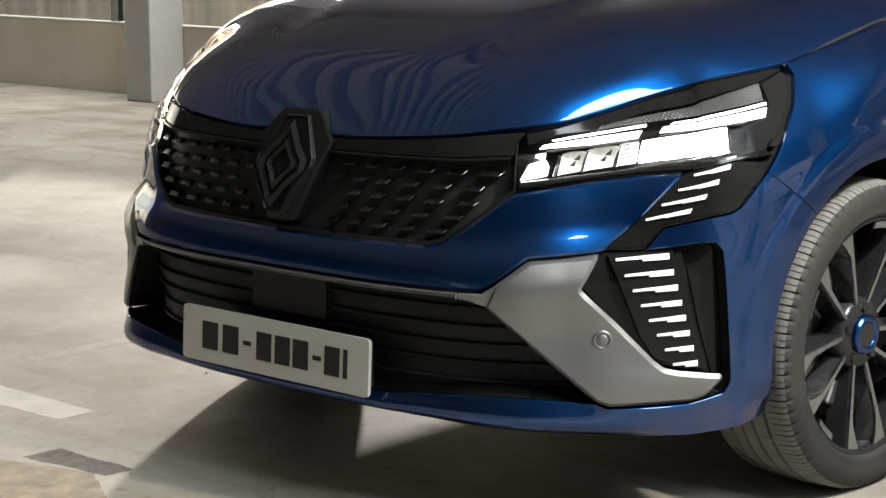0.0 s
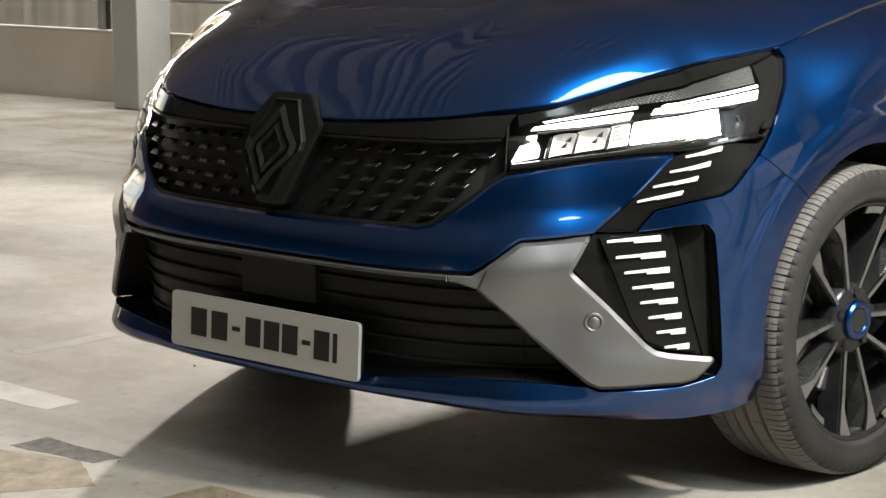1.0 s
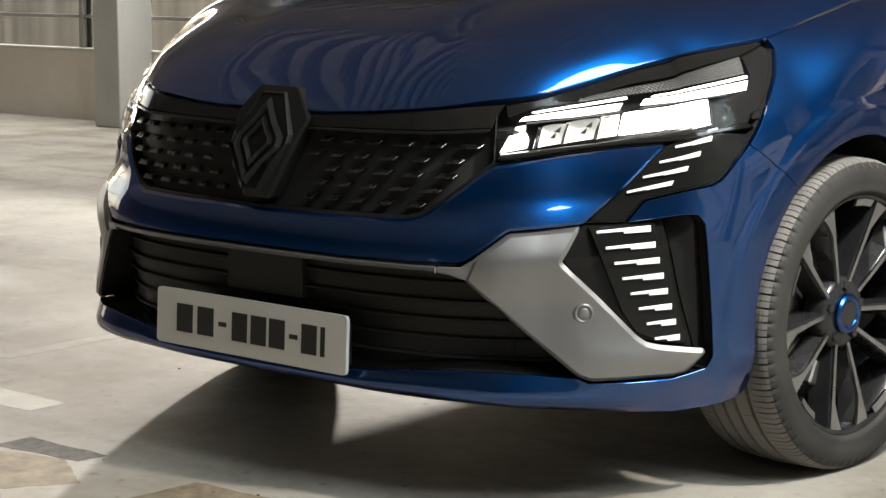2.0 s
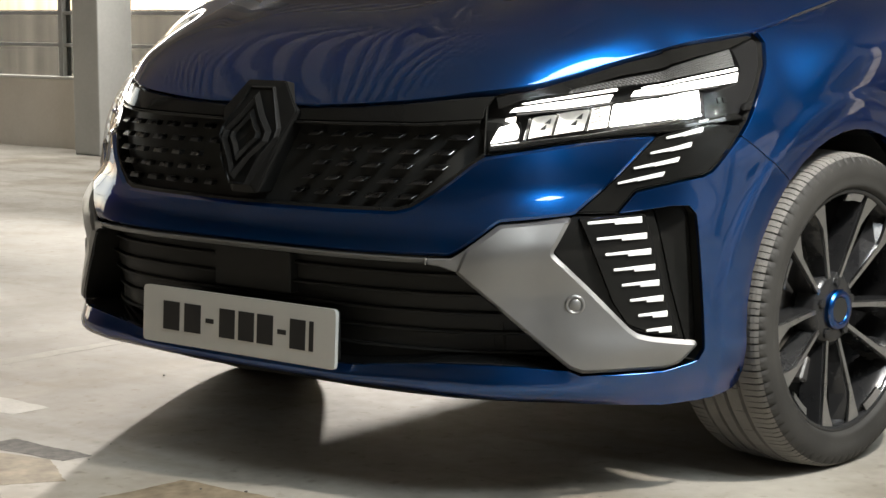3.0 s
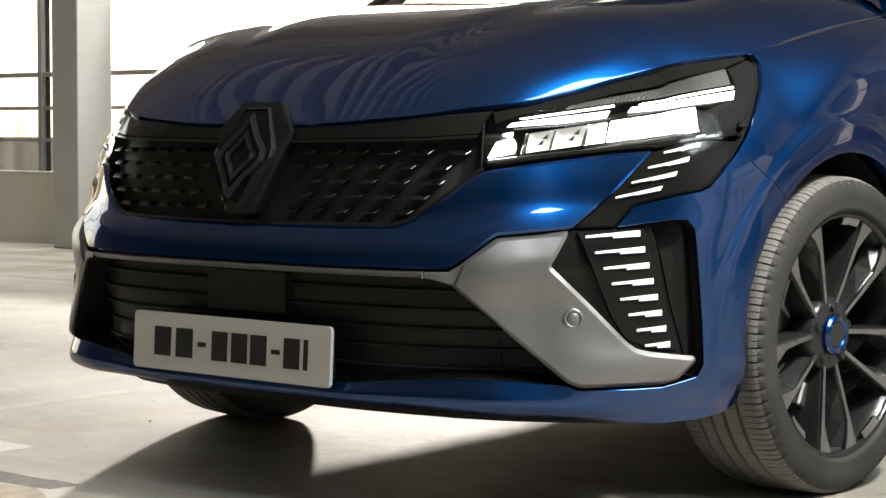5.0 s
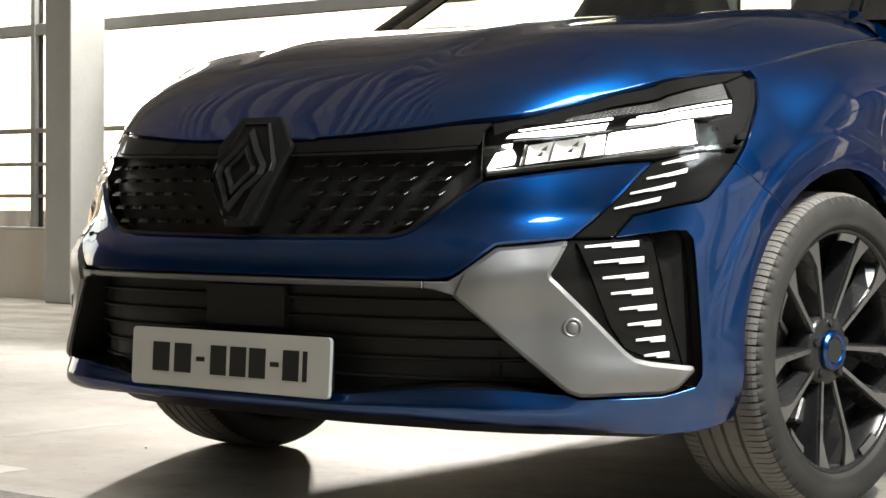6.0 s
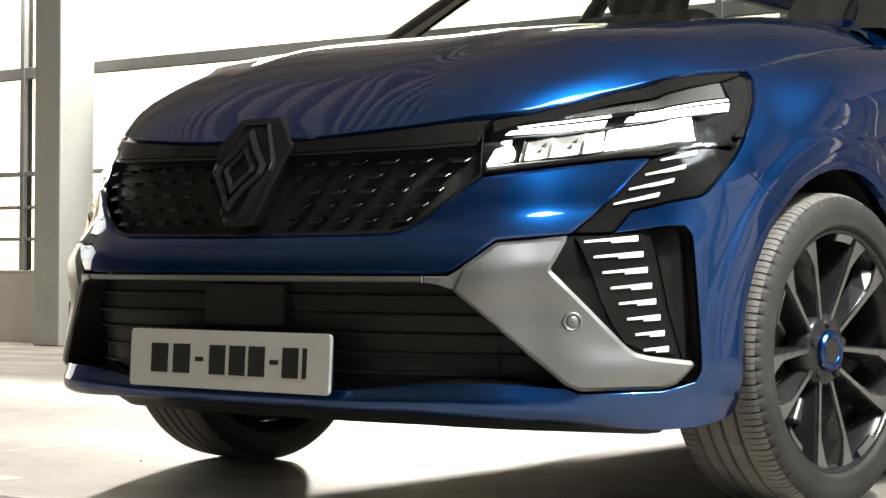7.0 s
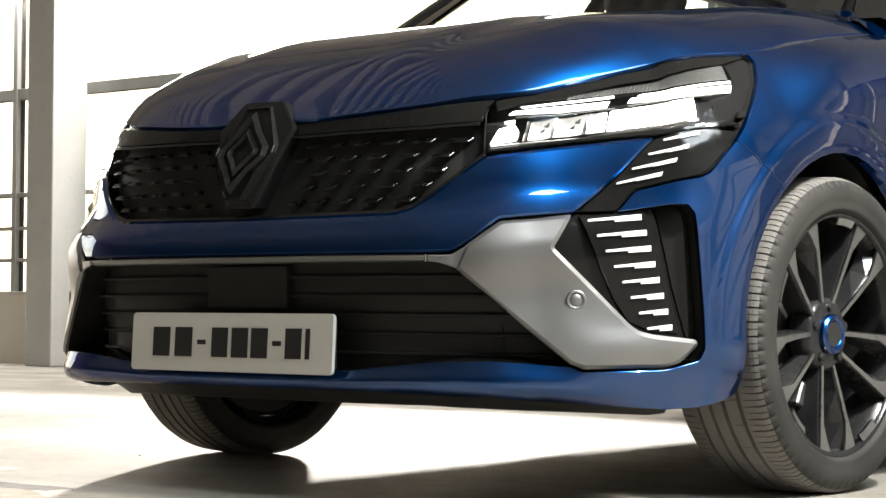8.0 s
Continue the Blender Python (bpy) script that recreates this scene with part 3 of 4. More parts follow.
        part("light_bar", patch([l - up * .35, mid - up * .30, mid - up * 1.0, r - up * 1.0, r + up, l + up * .45], off=.0005, skirt=.004, step=.03, r=.0006, chamfer=.0008, side=s), BAR_LIT, vent)

# grille: dark recess, rows of small dark-chrome tabs, gloss strip above, badge block
GRILLE = [(0, .521), (.25, .523), (.361, .525), (.395, .533), (.438, .558), (.479, .584), (.514, .611), (.536, .628), (.536, .702), (.40, .696), (0, .690)]
grille = part("grille", patch(both(GRILLE), off=-.030, skirt=0, step=.025), BLACK, car, "black radiator grille with small dark tabs")
part("grille_rim", patch(both([(0, .5195), (.25, .5215), (.361, .5235), (.397, .532), (.440, .557), (.481, .583), (.516, .610), (.539, .628), (.535, .632), (.512, .616), (.477, .590), (.436, .564),
                               (.393, .5395), (.36, .531), (.25, .529), (0, .527)]), off=-.006, skirt=.03, step=.02, r=.001, chamfer=.001), GLOSS, grille)
tab_rows = []
for row in range(5):
    z = .5455 + row * .0268
    a = .108 + .0235 * (row % 3)
    while a < .53:
        w = .024 + .042 * (a / .5) ** 1.5
        if inside((a + w + .004, z - .003), GRILLE):
            tab_rows.append((a, z, w))
        a += .052 + .034 * (a / .5) ** 1.5
for s in (1, -1):
    for a, z, w in tab_rows:
        bm = patch([(a, z), (a + w * .80, z + .0008), (a + w, z + .0088), (a + w * .22, z + .008)], off=lambda aa, zz: -.005 - .011 * (zz - z) / .010, skirt=.012, step=.05, r=.0008, chamfer=.001, side=s)
        part("grille_tab", bm, SMOKE, grille)
part("grille_strip", patch(both([(0, .676), (.40, .682), (.530, .689), (.536, .712), (.556, .731), (.44, .7225), (.24, .7065), (0, .698)]), off=-.006, skirt=.02, step=.016), GLOSS, car, "gloss black strip under the bonnet edge")
part("grille_strip_step", patch(both([(0, .6705), (.40, .6765), (.525, .683), (.525, .6885), (.40, .6815), (0, .6755)]), off=-.003, skirt=.02, step=.02, r=.001, chamfer=.001), GLOSS, car)

badge = part("badge_block", bmesh.new(), SATIN_BLACK, car, "gloss black badge block")
bm = bmesh.new()
shield = [(-.034, .540, .092), (.034, .540, .092), (.080, .650, .116), (.098, .694, .138), (.050, .750, .160), (-.050, .750, .160), (-.098, .694, .138), (-.080, .650, .116)]
face = [bm.verts.new((x, y - .010, z)) for x, z, y in shield]
back = [bm.verts.new((x * 1.06, y + .05, z + (.0 if z < .7 else -.012))) for x, z, y in shield]
mid_v = [bm.verts.new((0, .074, .585)), bm.verts.new((0, .122, .70))]
n = len(face)
for tri in ((0, 1, mid_v[0]), (1, 2, mid_v[0]), (7, 0, mid_v[0])):
    bm.faces.new([face[tri[0]], face[tri[1]], tri[2]])
bm.faces.new((face[2], face[3], mid_v[1], mid_v[0]))
bm.faces.new((face[7], mid_v[0], mid_v[1], face[6]))
bm.faces.new((face[3], face[4], mid_v[1]))
bm.faces.new((face[6], mid_v[1], face[5]))
bm.faces.new((face[4], face[5], mid_v[1]))
for i in range(n):
    k = (i + 1) % n
    bm.faces.new((face[i], back[i], back[k], face[k]))
bmesh.ops.recalc_face_normals(bm, faces=bm.faces)
bmesh.ops.bevel(bm, geom=list(bm.edges), offset=.002, segments=2, affect="EDGES")
bm.to_mesh(badge.data)
bm.free()


def badge_y(x, z):
    """The nearly upright face of the badge plate, a little forward of the block."""
    return .062 + .50 * max(0, z - .58) + .30 * max(0, .58 - z) + .06 * abs(x)


def rhombus_ring(half_w, z0, z1, width, lift):
    """A faceted diamond-shaped ring standing on the badge block."""
    bm = bmesh.new()
    zc, hz = (z0 + z1) / 2, (z1 - z0) / 2
    rings = []
    for k, d in ((1.0, 0), (1 - width * .5 / half_w, lift), (1 - width / half_w, 0)):
        row = []
        for cx, cz in ((0, -1), (.5, -.5), (1, -.12), (1, .12), (.5, .5), (0, 1), (-.5, .5), (-1, .12), (-1, -.12), (-.5, -.5)):
            px, pz = cx * half_w * k, zc + cz * hz * (k if width else 1)
            row.append(bm.verts.new((px, badge_y(px, pz) - .008 - d, pz)))
        rings.append(row)
    m = len(rings[0])
    for a, b in zip(rings, rings[1:]):
        for i in range(m):
            bm.faces.new((a[i], a[(i + 1) % m], b[(i + 1) % m], b[i]))
    bmesh.ops.recalc_face_normals(bm, faces=bm.faces)
    return bm


# upright diamond-shaped plate that carries the rings
bm = bmesh.new()
outline = [(-.020, .556), (.020, .556), (.049, .604), (.074, .646), (.074, .662), (.052, .700), (.030, .738), (-.030, .738), (-.052, .700), (-.074, .662), (-.074, .646), (-.049, .604)]
rims = [[bm.verts.new((x * k, badge_y(x, z) - .008 + d, .65 + (z - .65) * k)) for x, z in outline] for k, d in ((.955, .004), (.985, 0), (1.0, .003), (1.04, .060))]
for r0, r1 in zip(rims, rims[1:]):
    for i in range(len(outline)):
        k = (i + 1) % len(outline)
        bm.faces.new((r0[i], r0[k], r1[k], r1[i]))
hub = bm.verts.new((0, badge_y(0, .65) - .002, .65))
for i in range(len(outline)):
    bm.faces.new((rims[0][i], hub, rims[0][(i + 1) % len(outline)]))
bmesh.ops.recalc_face_normals(bm, faces=bm.faces)
part("badge_plate", bm, SATIN_BLACK, badge)
part("badge_diamond", rhombus_ring(.063, .566, .730, .017, .008), SATIN_BLACK, badge)
part("badge_diamond", rhombus_ring(.039, .600, .698, .014, .007), SATIN_BLACK, badge)

# number plate with plain bars
plate = part("number_plate", bmesh.new(), PLATE, car, "pale number plate with dark bars")
PL_M = Matrix.Translation((0, .060, .287)) @ Matrix.Rotation(radians(-3), 4, "X")
bm = bmesh.new()
ring = rounded([(-.26, -.0555), (.26, -.0555), (.26, .0555), (-.26, .0555)], .010)
fr, bk = [[bm.verts.new((p.x, y, p.y)) for p in ring] for y in (-.004, .004)]
bm.faces.new(fr)
bm.faces.new(bk[::-1])
for i in range(len(ring)):
    k = (i + 1) % len(ring)
    bm.faces.new((fr[i], bk[i], bk[k], fr[k]))
bmesh.ops.recalc_face_normals(bm, faces=bm.faces)
bm.transform(PL_M)
bm.to_mesh(plate.data)
bm.free()
for x, w, h in ((-.178, .046, .056), (-.118, .046, .056), (-.070, .022, .009), (-.022, .042, .056), (.030, .042, .056), (.080, .042, .056), (.124, .022, .009), (.165, .040, .056), (.200, .011, .056)):
    bm = box_bm(x - w / 2, x + w / 2, -.0052, -.0035, -h / 2, h / 2, .0004)
    bm.transform(PL_M)
    part("plate_bar", bm, INK, plate)
part("plate_holder", box_bm(-.235, .235, .066, .10, .240, .334, .004), BLACK, car)

# headlights
LAMP_TOP = [(.553, .731), (.59, .7375), (.632, .743), (.685, .7565), (.722, .766), (.766, .7775), (.812, .7895), (.842, .797), (.874, .8035), (.92, .811), (.97, .8175), (1.043, .826), (1.106, .8325), (1.153, .8375), (1.187, .841)]
TOP_A = [.556 + .0165 * k for k in range(39)]
LAMP_OUT = [(.535, .627), (.536, .712)] + [(a, curve(LAMP_TOP, a)) for a in TOP_A] + [(1.186, .823), (1.150, .783), (1.088, .726), (1.047, .686), (1.0, .641),
            (.957, .602), (.939, .5935), (.887, .5845), (.815, .567), (.779, .5275), (.706, .5255), (.752, .561), (.791, .596), (.856, .663), (.794, .659), (.694, .648), (.591, .634)]
LEG = [(.779, .5275), (.815, .567), (.887, .5845), (.939, .5935), (.957, .602), (1.0, .641), (1.038, .677), (.97, .682), (.90, .674), (.850, .657), (.791, .596), (.752, .561), (.706, .5255)]


def beam_low(a):
    return .642 + (a - .5435) * .133


def beam_high(a):
    return .680 + (a - .5625) * .150


for s in (1, -1):
    lampset = thing("headlight", "", "")
    for key in ("category",):
        if key in lampset:
            del lampset[key]
    lampset.parent = car
    part("lens", patch(LAMP_OUT, off=-.001, skirt=.004, step=.018, side=s), LENS, lampset, "clear glossy headlight lens").visible_shadow = False
    part("lamp_housing", patch(LAMP_OUT, off=-.040, skirt=0, step=.03, side=s), DULL, lampset)
    wall = bmesh.new()
    rim = rounded(LAMP_OUT, .006)
    a_row, b_row = [[wall.verts.new(skin(s * p[0], p[1], o)) for p in rim] for o in (-.006, -.05)]
    for i in range(len(rim)):
        k = (i + 1) % len(rim)
        wall.faces.new((a_row[i], b_row[i], b_row[k], a_row[k]))
    part("lamp_rim", wall, BLACK, lampset)
    part("leg_panel", patch(LEG, off=-.010, skirt=.02, step=.02, side=s), GLOSS, lampset)
    part("lower_bezel", patch([(.545, .632), (.591, .6365), (.694, .6505), (.794, .6615), (.86, .667), (.97, .683), (1.05, .690), (1.03, .70), (.97, .691), (.85, .677), (.70, .659), (.60, .6465), (.543, .640)],
                              off=-.006, skirt=.03, step=.02, r=.002, side=s), GLOSS, lampset)
    part("upper_bezel", patch([(.56, .708), (.632, .728), (.70, .7335), (.708, .741), (.797, .764), (.90, .7815), (1.0, .798), (1.097, .813), (1.172, .832)] + [(a, curve(LAMP_TOP, a) - .0035) for a in TOP_A[::-1] if a < 1.17],
                              off=-.006, skirt=.02, step=.02, r=.001, chamfer=.001, side=s), GLOSS, lampset)
    part("outer_bezel", patch([(1.035, .688), (1.080, .727), (1.142, .784), (1.176, .822), (1.172, .829), (1.103, .810), (1.093, .778), (1.066, .750), (1.02, .738), (.985, .736), (.972, .690)],
                              off=lambda a, z: -.008 - .018 * ease(1.10, 1.0, a), skirt=.02, step=.02, r=.002, chamfer=.001, side=s), DULL, lampset)
    for pts, mat, name in (([(.585, .7018), (.69, .7088), (.776, .7195), (.785, .7325), (.595, .709)], LED, "light_bar"), ([(.618, .7155), (.794, .739), (.794, .7435), (.612, .7175)], LED, "light_line"),
                           ([(.817, .7285), (.94, .741), (1.066, .754), (1.082, .770), (.826, .739)], LED, "light_bar"), ([(.836, .743), (1.085, .7745), (1.087, .779), (.845, .747)], LED, "light_line")):
        part(name, patch(pts, off=-.008, skirt=.002, step=.02, r=.0015, chamfer=.001, side=s), mat, lampset)
    # reflector modules
    def cell(a0, a1, lean=.012, low=.003, high=.0):
        return [(a0, beam_low(a0) + low), (a1, beam_low(a1) + low), (a1 + lean, beam_high(a1 + lean) - high), (a0 + lean, beam_high(a0 + lean) - high)]

    # first block: a lit wedge with a small lit prism on top of it
    part("emitter", patch([(.5455, .6465), (.603, .6555), (.607, .671), (.600, .683), (.564, .676)], off=-.007, skirt=.012, step=.02, r=.004, chamfer=.0015, side=s), LED, lampset)
    part("emitter", patch([(.573, .6815), (.599, .6845), (.601, .694), (.577, .691)], off=-.016, skirt=.010, step=.02, r=.001, chamfer=.001, side=s), LED_SOFT, lampset)
    # two open reflectors; bowl and floor glow in place of reflected lamp light
    for a0, a1 in ((.623, .667), (.672, .727)):
        quad, mid = cell(a0, a1, .012), (a0 + a1) / 2 + .006
        part("reflector", patch(quad, off=lambda a, z: -.034 + .020 * abs((a - mid) / (a1 - a0)) ** 2 * 4, skirt=.004, step=.008, r=.003, chamfer=.001, side=s), REFLECT_GLOW, lampset, "reflector bowl with reflected lamp light put in as glow")
        part("reflector_floor", patch([(a0 + .003, beam_low(a0) + .004), (a1 - .001, beam_low(a1) + .004), (a1, beam_low(a1) + .013), (a0 + .006, beam_low(a0) + .014)], off=-.012, skirt=.014, step=.02, r=.001, chamfer=.001, side=s), LED_SOFT, lampset)
        for u, v in ((.60, .42), (.74, .70)):
            c = Vector(quad[0]).lerp(Vector(quad[1]), u).lerp(Vector(quad[3]).lerp(Vector(quad[2]), u), v)
            part("baffle", patch([c + Vector(d) for d in ((-.007, -.003), (.003, -.004), (.006, .006), (0, .002))], off=-.017, skirt=.006, step=.02, r=.0008, chamfer=.0006, side=s), BLACK, lampset)
    # lit module behind slanting fins
    quad = cell(.735, .770, .009)
    part("emitter", patch(quad, off=-.018, skirt=.008, step=.02, r=.002, chamfer=.001, side=s), LED_SOFT, lampset)
    for k in range(4):
        l, r = Vector(quad[0]).lerp(Vector(quad[3]), .30 + .2 * k), Vector(quad[1]).lerp(Vector(quad[2]), .42 + .2 * k)
        r = l.lerp(r, .75 - .1 * k)
        part("fin", patch([l, r, r + Vector((0, .0016)), l + Vector((0, .0016))], off=-.0145, skirt=.004, step=.02, r=.0003, chamfer=.0004, side=s), BLACK, lampset)
    # main beam blocks
    for a0, a1 in ((.7745, .812), (.8135, .855), (.8575, .905), (.907, .9575)):
        part("emitter", patch(cell(a0, a1, .012), off=lambda a, z: -.018 + .004 * abs((a - (a0 + a1) / 2) / (a1 - a0)) * 2, skirt=.010, step=.012, r=.004, chamfer=.001, side=s), BEAM, lampset)
    for div in (.6165, .6695, .731):
        part("divider", patch([(div - .0025, beam_low(div) + .002), (div + .0025, beam_low(div) + .002), (div + .0145, beam_high(div + .012) + .001), (div + .0095, beam_high(div + .012) + .001)], off=-.010, skirt=.02, step=.02, r=.0005, chamfer=.0006, side=s), CHROME, lampset)
    # bright ledge along the bottom of the modules
    part("ledge", patch([(.545, .6405), (.73, .6585), (.84, .675), (.957, .696), (.957, .7005), (.84, .6795), (.73, .663), (.547, .6445)], off=-.009, skirt=.02, step=.02, r=.0008, chamfer=.001, side=s), CHROME, lampset)
    # side fittings
    part("lamp_clip", patch([(1.046, .7035), (1.066, .7045), (1.076, .714), (1.076, .7205), (1.054, .7145)], off=-.004, skirt=.006, step=.02, r=.003, chamfer=.0015, side=s), DULL, lampset)
    part("light_bar", patch([(.944, .6848), (.964, .6883), (.966, .6908), (.946, .6873)], off=-.005, skirt=.004, step=.03, r=.0004, chamfer=.0006, side=s), BAR_LIT, lampset)
    for a, z in ((1.00, .722), (1.013, .723)):
        part("marking_bar", patch([(a - .004, z - .004), (a + .004, z - .0035), (a + .006, z + .005), (a - .002, z + .0045)], off=-.004, skirt=.002, step=.03, r=.0004, chamfer=.0004, side=s), DULL, lampset)
    part("lamp_shelf", patch([(.60, .6995), (.70, .7075), (.79, .720), (.87, .7335), (.96, .7425), (1.02, .748), (1.02, .744), (.96, .7385), (.87, .7275), (.79, .7155), (.70, .7035), (.60, .695)], off=-.010, skirt=.03, step=.02, r=.001, side=s), GLOSS, lampset)
    # studded mesh over the bars
    studs = bmesh.new()
    lo_l, hi_l = (Vector((.700, .7345)), Vector((1.086, .7815))), (Vector((.708, .742)), Vector((1.101, .8115)))
    nu = 50
    for i in range(nu):
        l, h = lo_l[0].lerp(lo_l[1], (i + .5) / nu), hi_l[0].lerp(hi_l[1], (i + .5) / nu)
        nv = max(1, round((h - l).length / .0047))
        for j in range(nv):
            c = l.lerp(h, (j + .5) / nv)
            w, hh = .0036, (h - l).length / nv * .42
            vs = [studs.verts.new(skin(s * (c.x + dx), c.y + dz, o)) for dx, dz, o in ((-w, -hh, -.012), (w, -hh, -.012), (w, hh, -.012), (-w, hh, -.012), (0, 0, -.0085))]
            for k in range(4):
                f = (vs[k], vs[(k + 1) % 4], vs[4])
                studs.faces.new(f if s > 0 else f[::-1])
    tagged(part("reflector_mesh", studs, SATIN, lampset, "fine studded pale mesh"), kind="stuff")
    # stepped bars in the leg
    for k in range(4):
        t = k / 3
        l, r = Vector((.871, .6585)).lerp(Vector((.784, .5785)), t), Vector((.952, .6725)).lerp(Vector((.866, .5955)), t)
        mid = l.lerp(r, .48)
        up = Vector((0, .0045))
        part("light_bar", patch([l - up * .5, mid - up * .5, mid - up * .9 + Vector((-.004, 0)), r - up * .9 - Vector((.004, 0)), r + up, l + up * .3], off=-.006, skirt=.004, step=.03, r=.0006, chamfer=.0008, side=s), BAR_LIT, lampset)

# bonnet
EDGE = [(0, .704), (.10, .706), (.24, .713), (.36, .7215), (.44, .729), (.53, .739), (.59, .7450)] + [(a, z + .004) for a, z in LAMP_TOP[2:]] + [(1.35, .880), (1.49, .908), (1.70, .940)]
RIDGE = [(.10, .690), (.128, .708), (.14, .728), (.16, .752), (.20, .791), (.30, .848), (.45, .905), (.60, .944), (.80, .974), (1.0, .993), (1.25, 1.010)]
edge_pts = [skin(a, curve(EDGE, a), -.002) for a in [k * .0085 for k in range(201)]]
edge_y, EDGE_X, EDGE_Z = -1, [], []
for p in edge_pts:
    if p.y > edge_y + 1e-4:
        edge_y = p.y
        EDGE_X.append((p.y, p.x))
        EDGE_Z.append((p.y, p.z))


def smooth(table, y, w):
    return sum(curve(table, y + w * k / 4) * (1 + math.cos(math.pi * k / 5)) for k in range(-4, 5)) / sum(1 + math.cos(math.pi * k / 5) for k in range(-4, 5))


nose = edge_pts[0:130:8]
NOSE_Y, NOSE_Z = [(p.x, p.y) for p in nose], [(p.x, p.z) for p in nose]


def bonnet_z(x, y):
    """Crowned bonnet; near the front edge it follows one rounded nose profile."""
    d = max(0, y - curve(NOSE_Y, abs(x)))
    front = curve(NOSE_Z, abs(x)) + smooth(RIDGE, .1415 + d, min(.05, .4 * d + .002)) - curve(RIDGE, .1415)
    k = 1 - (1 - ease(.01, .17, d)) * ease(.72, .50, abs(x))
    return front * (1 - k) + crown_z(x, y) * k


def crown_z(x, y):
    w = min(.06, .5 * max(0, y - .135) + .004)
    xe, ze, zc = max(1e-4, curve(EDGE_X, y)), smooth(EDGE_Z, y, w * .5), smooth(RIDGE, y, w)
    u = min(1, abs(x) / xe)
    crease = .238 + .22 * (y - .2)
    ridge = .0095 * ease(crease + .014, crease - .05, abs(x)) * ease(.15, .34, y) * (1 - u ** 6)
    lip = .018 * ease(.095, .13, abs(x)) * ease(.20, .14, y) * (1 - u ** 4)
    return zc - (zc - ze) * (.02 * u ** 2 + .98 * u ** 6.5) - .0045 * ease(.15, .34, y) * (1 - u ** 2) + ridge - lip + .020 * ease(.30, .62, abs(x)) * ease(.70, 1.12, y) * (1 - u ** 10)


bm = bmesh.new()
NV, NU, y_a, y_b = 110, 72, EDGE_X[0][0], 1.19
rows = []
for i in range(NV + 1):
    y = y_a + 4e-3 + (y_b - y_a) * (i / NV) ** 2.2
    xe = curve(EDGE_X, y)
    rows.append([(xe * math.sin(math.pi / 2 * k / NU), y, bonnet_z(xe * math.sin(math.pi / 2 * k / NU), y)) for k in range(-NU, NU + 1)])
grid = np.array(rows)
keep = np.array([.15 + .25 * ease(.46, .30, r[NU][1]) for r in rows])[1:-1, None]
for _ in range(60):
    z = grid[:, :, 2]
    z[1:-1, 1:-1] += keep * ((z[:-2, 1:-1] + z[2:, 1:-1] + z[1:-1, :-2] + z[1:-1, 2:]) / 4 - z[1:-1, 1:-1])
rows = [[bm.verts.new(p) for p in r] for r in grid]
for a, b in zip(rows, rows[1:]):
    for k in range(2 * NU):
        bm.faces.new((a[k], a[k + 1], b[k + 1], b[k]))
rim = [r[0] for r in rows[::-1]] + [r[-1] for r in rows]
under = [bm.verts.new(v.co + Vector((0, .012, -.010))) for v in rim]
for i in range(len(rim) - 1):
    bm.faces.new((rim[i], under[i], under[i + 1], rim[i + 1]))
bmesh.ops.remove_doubles(bm, verts=rows[0], dist=2e-4)
for f in bm.faces:
    f.smooth = True
for i in range(len(rim) - 1):
    e = bm.edges.get((rim[i], rim[i + 1])) if rim[i].is_valid and rim[i + 1].is_valid else None
    if e:
        e.smooth = False
bmesh.ops.recalc_face_normals(bm, faces=bm.faces)
part("bonnet", bm, PAINT, car)
# dark ribbon that puts the shade into the gap round the bonnet
for s in (1, -1):
    bm = bmesh.new()
    ribbon = [[bm.verts.new(skin(s * a, curve(EDGE, a) + dz, o)) for a in [1.185 + .02 * k for k in range(27)]] for dz, o in ((-.0055, -.005), (-.001, -.007), (.003, -.014))]
    for r0, r1 in zip(ribbon, ribbon[1:]):
        for i in range(26):
            bm.faces.new((r0[i], r0[i + 1], r1[i + 1], r1[i]))
    part("bonnet_seal", bm, INK, car)

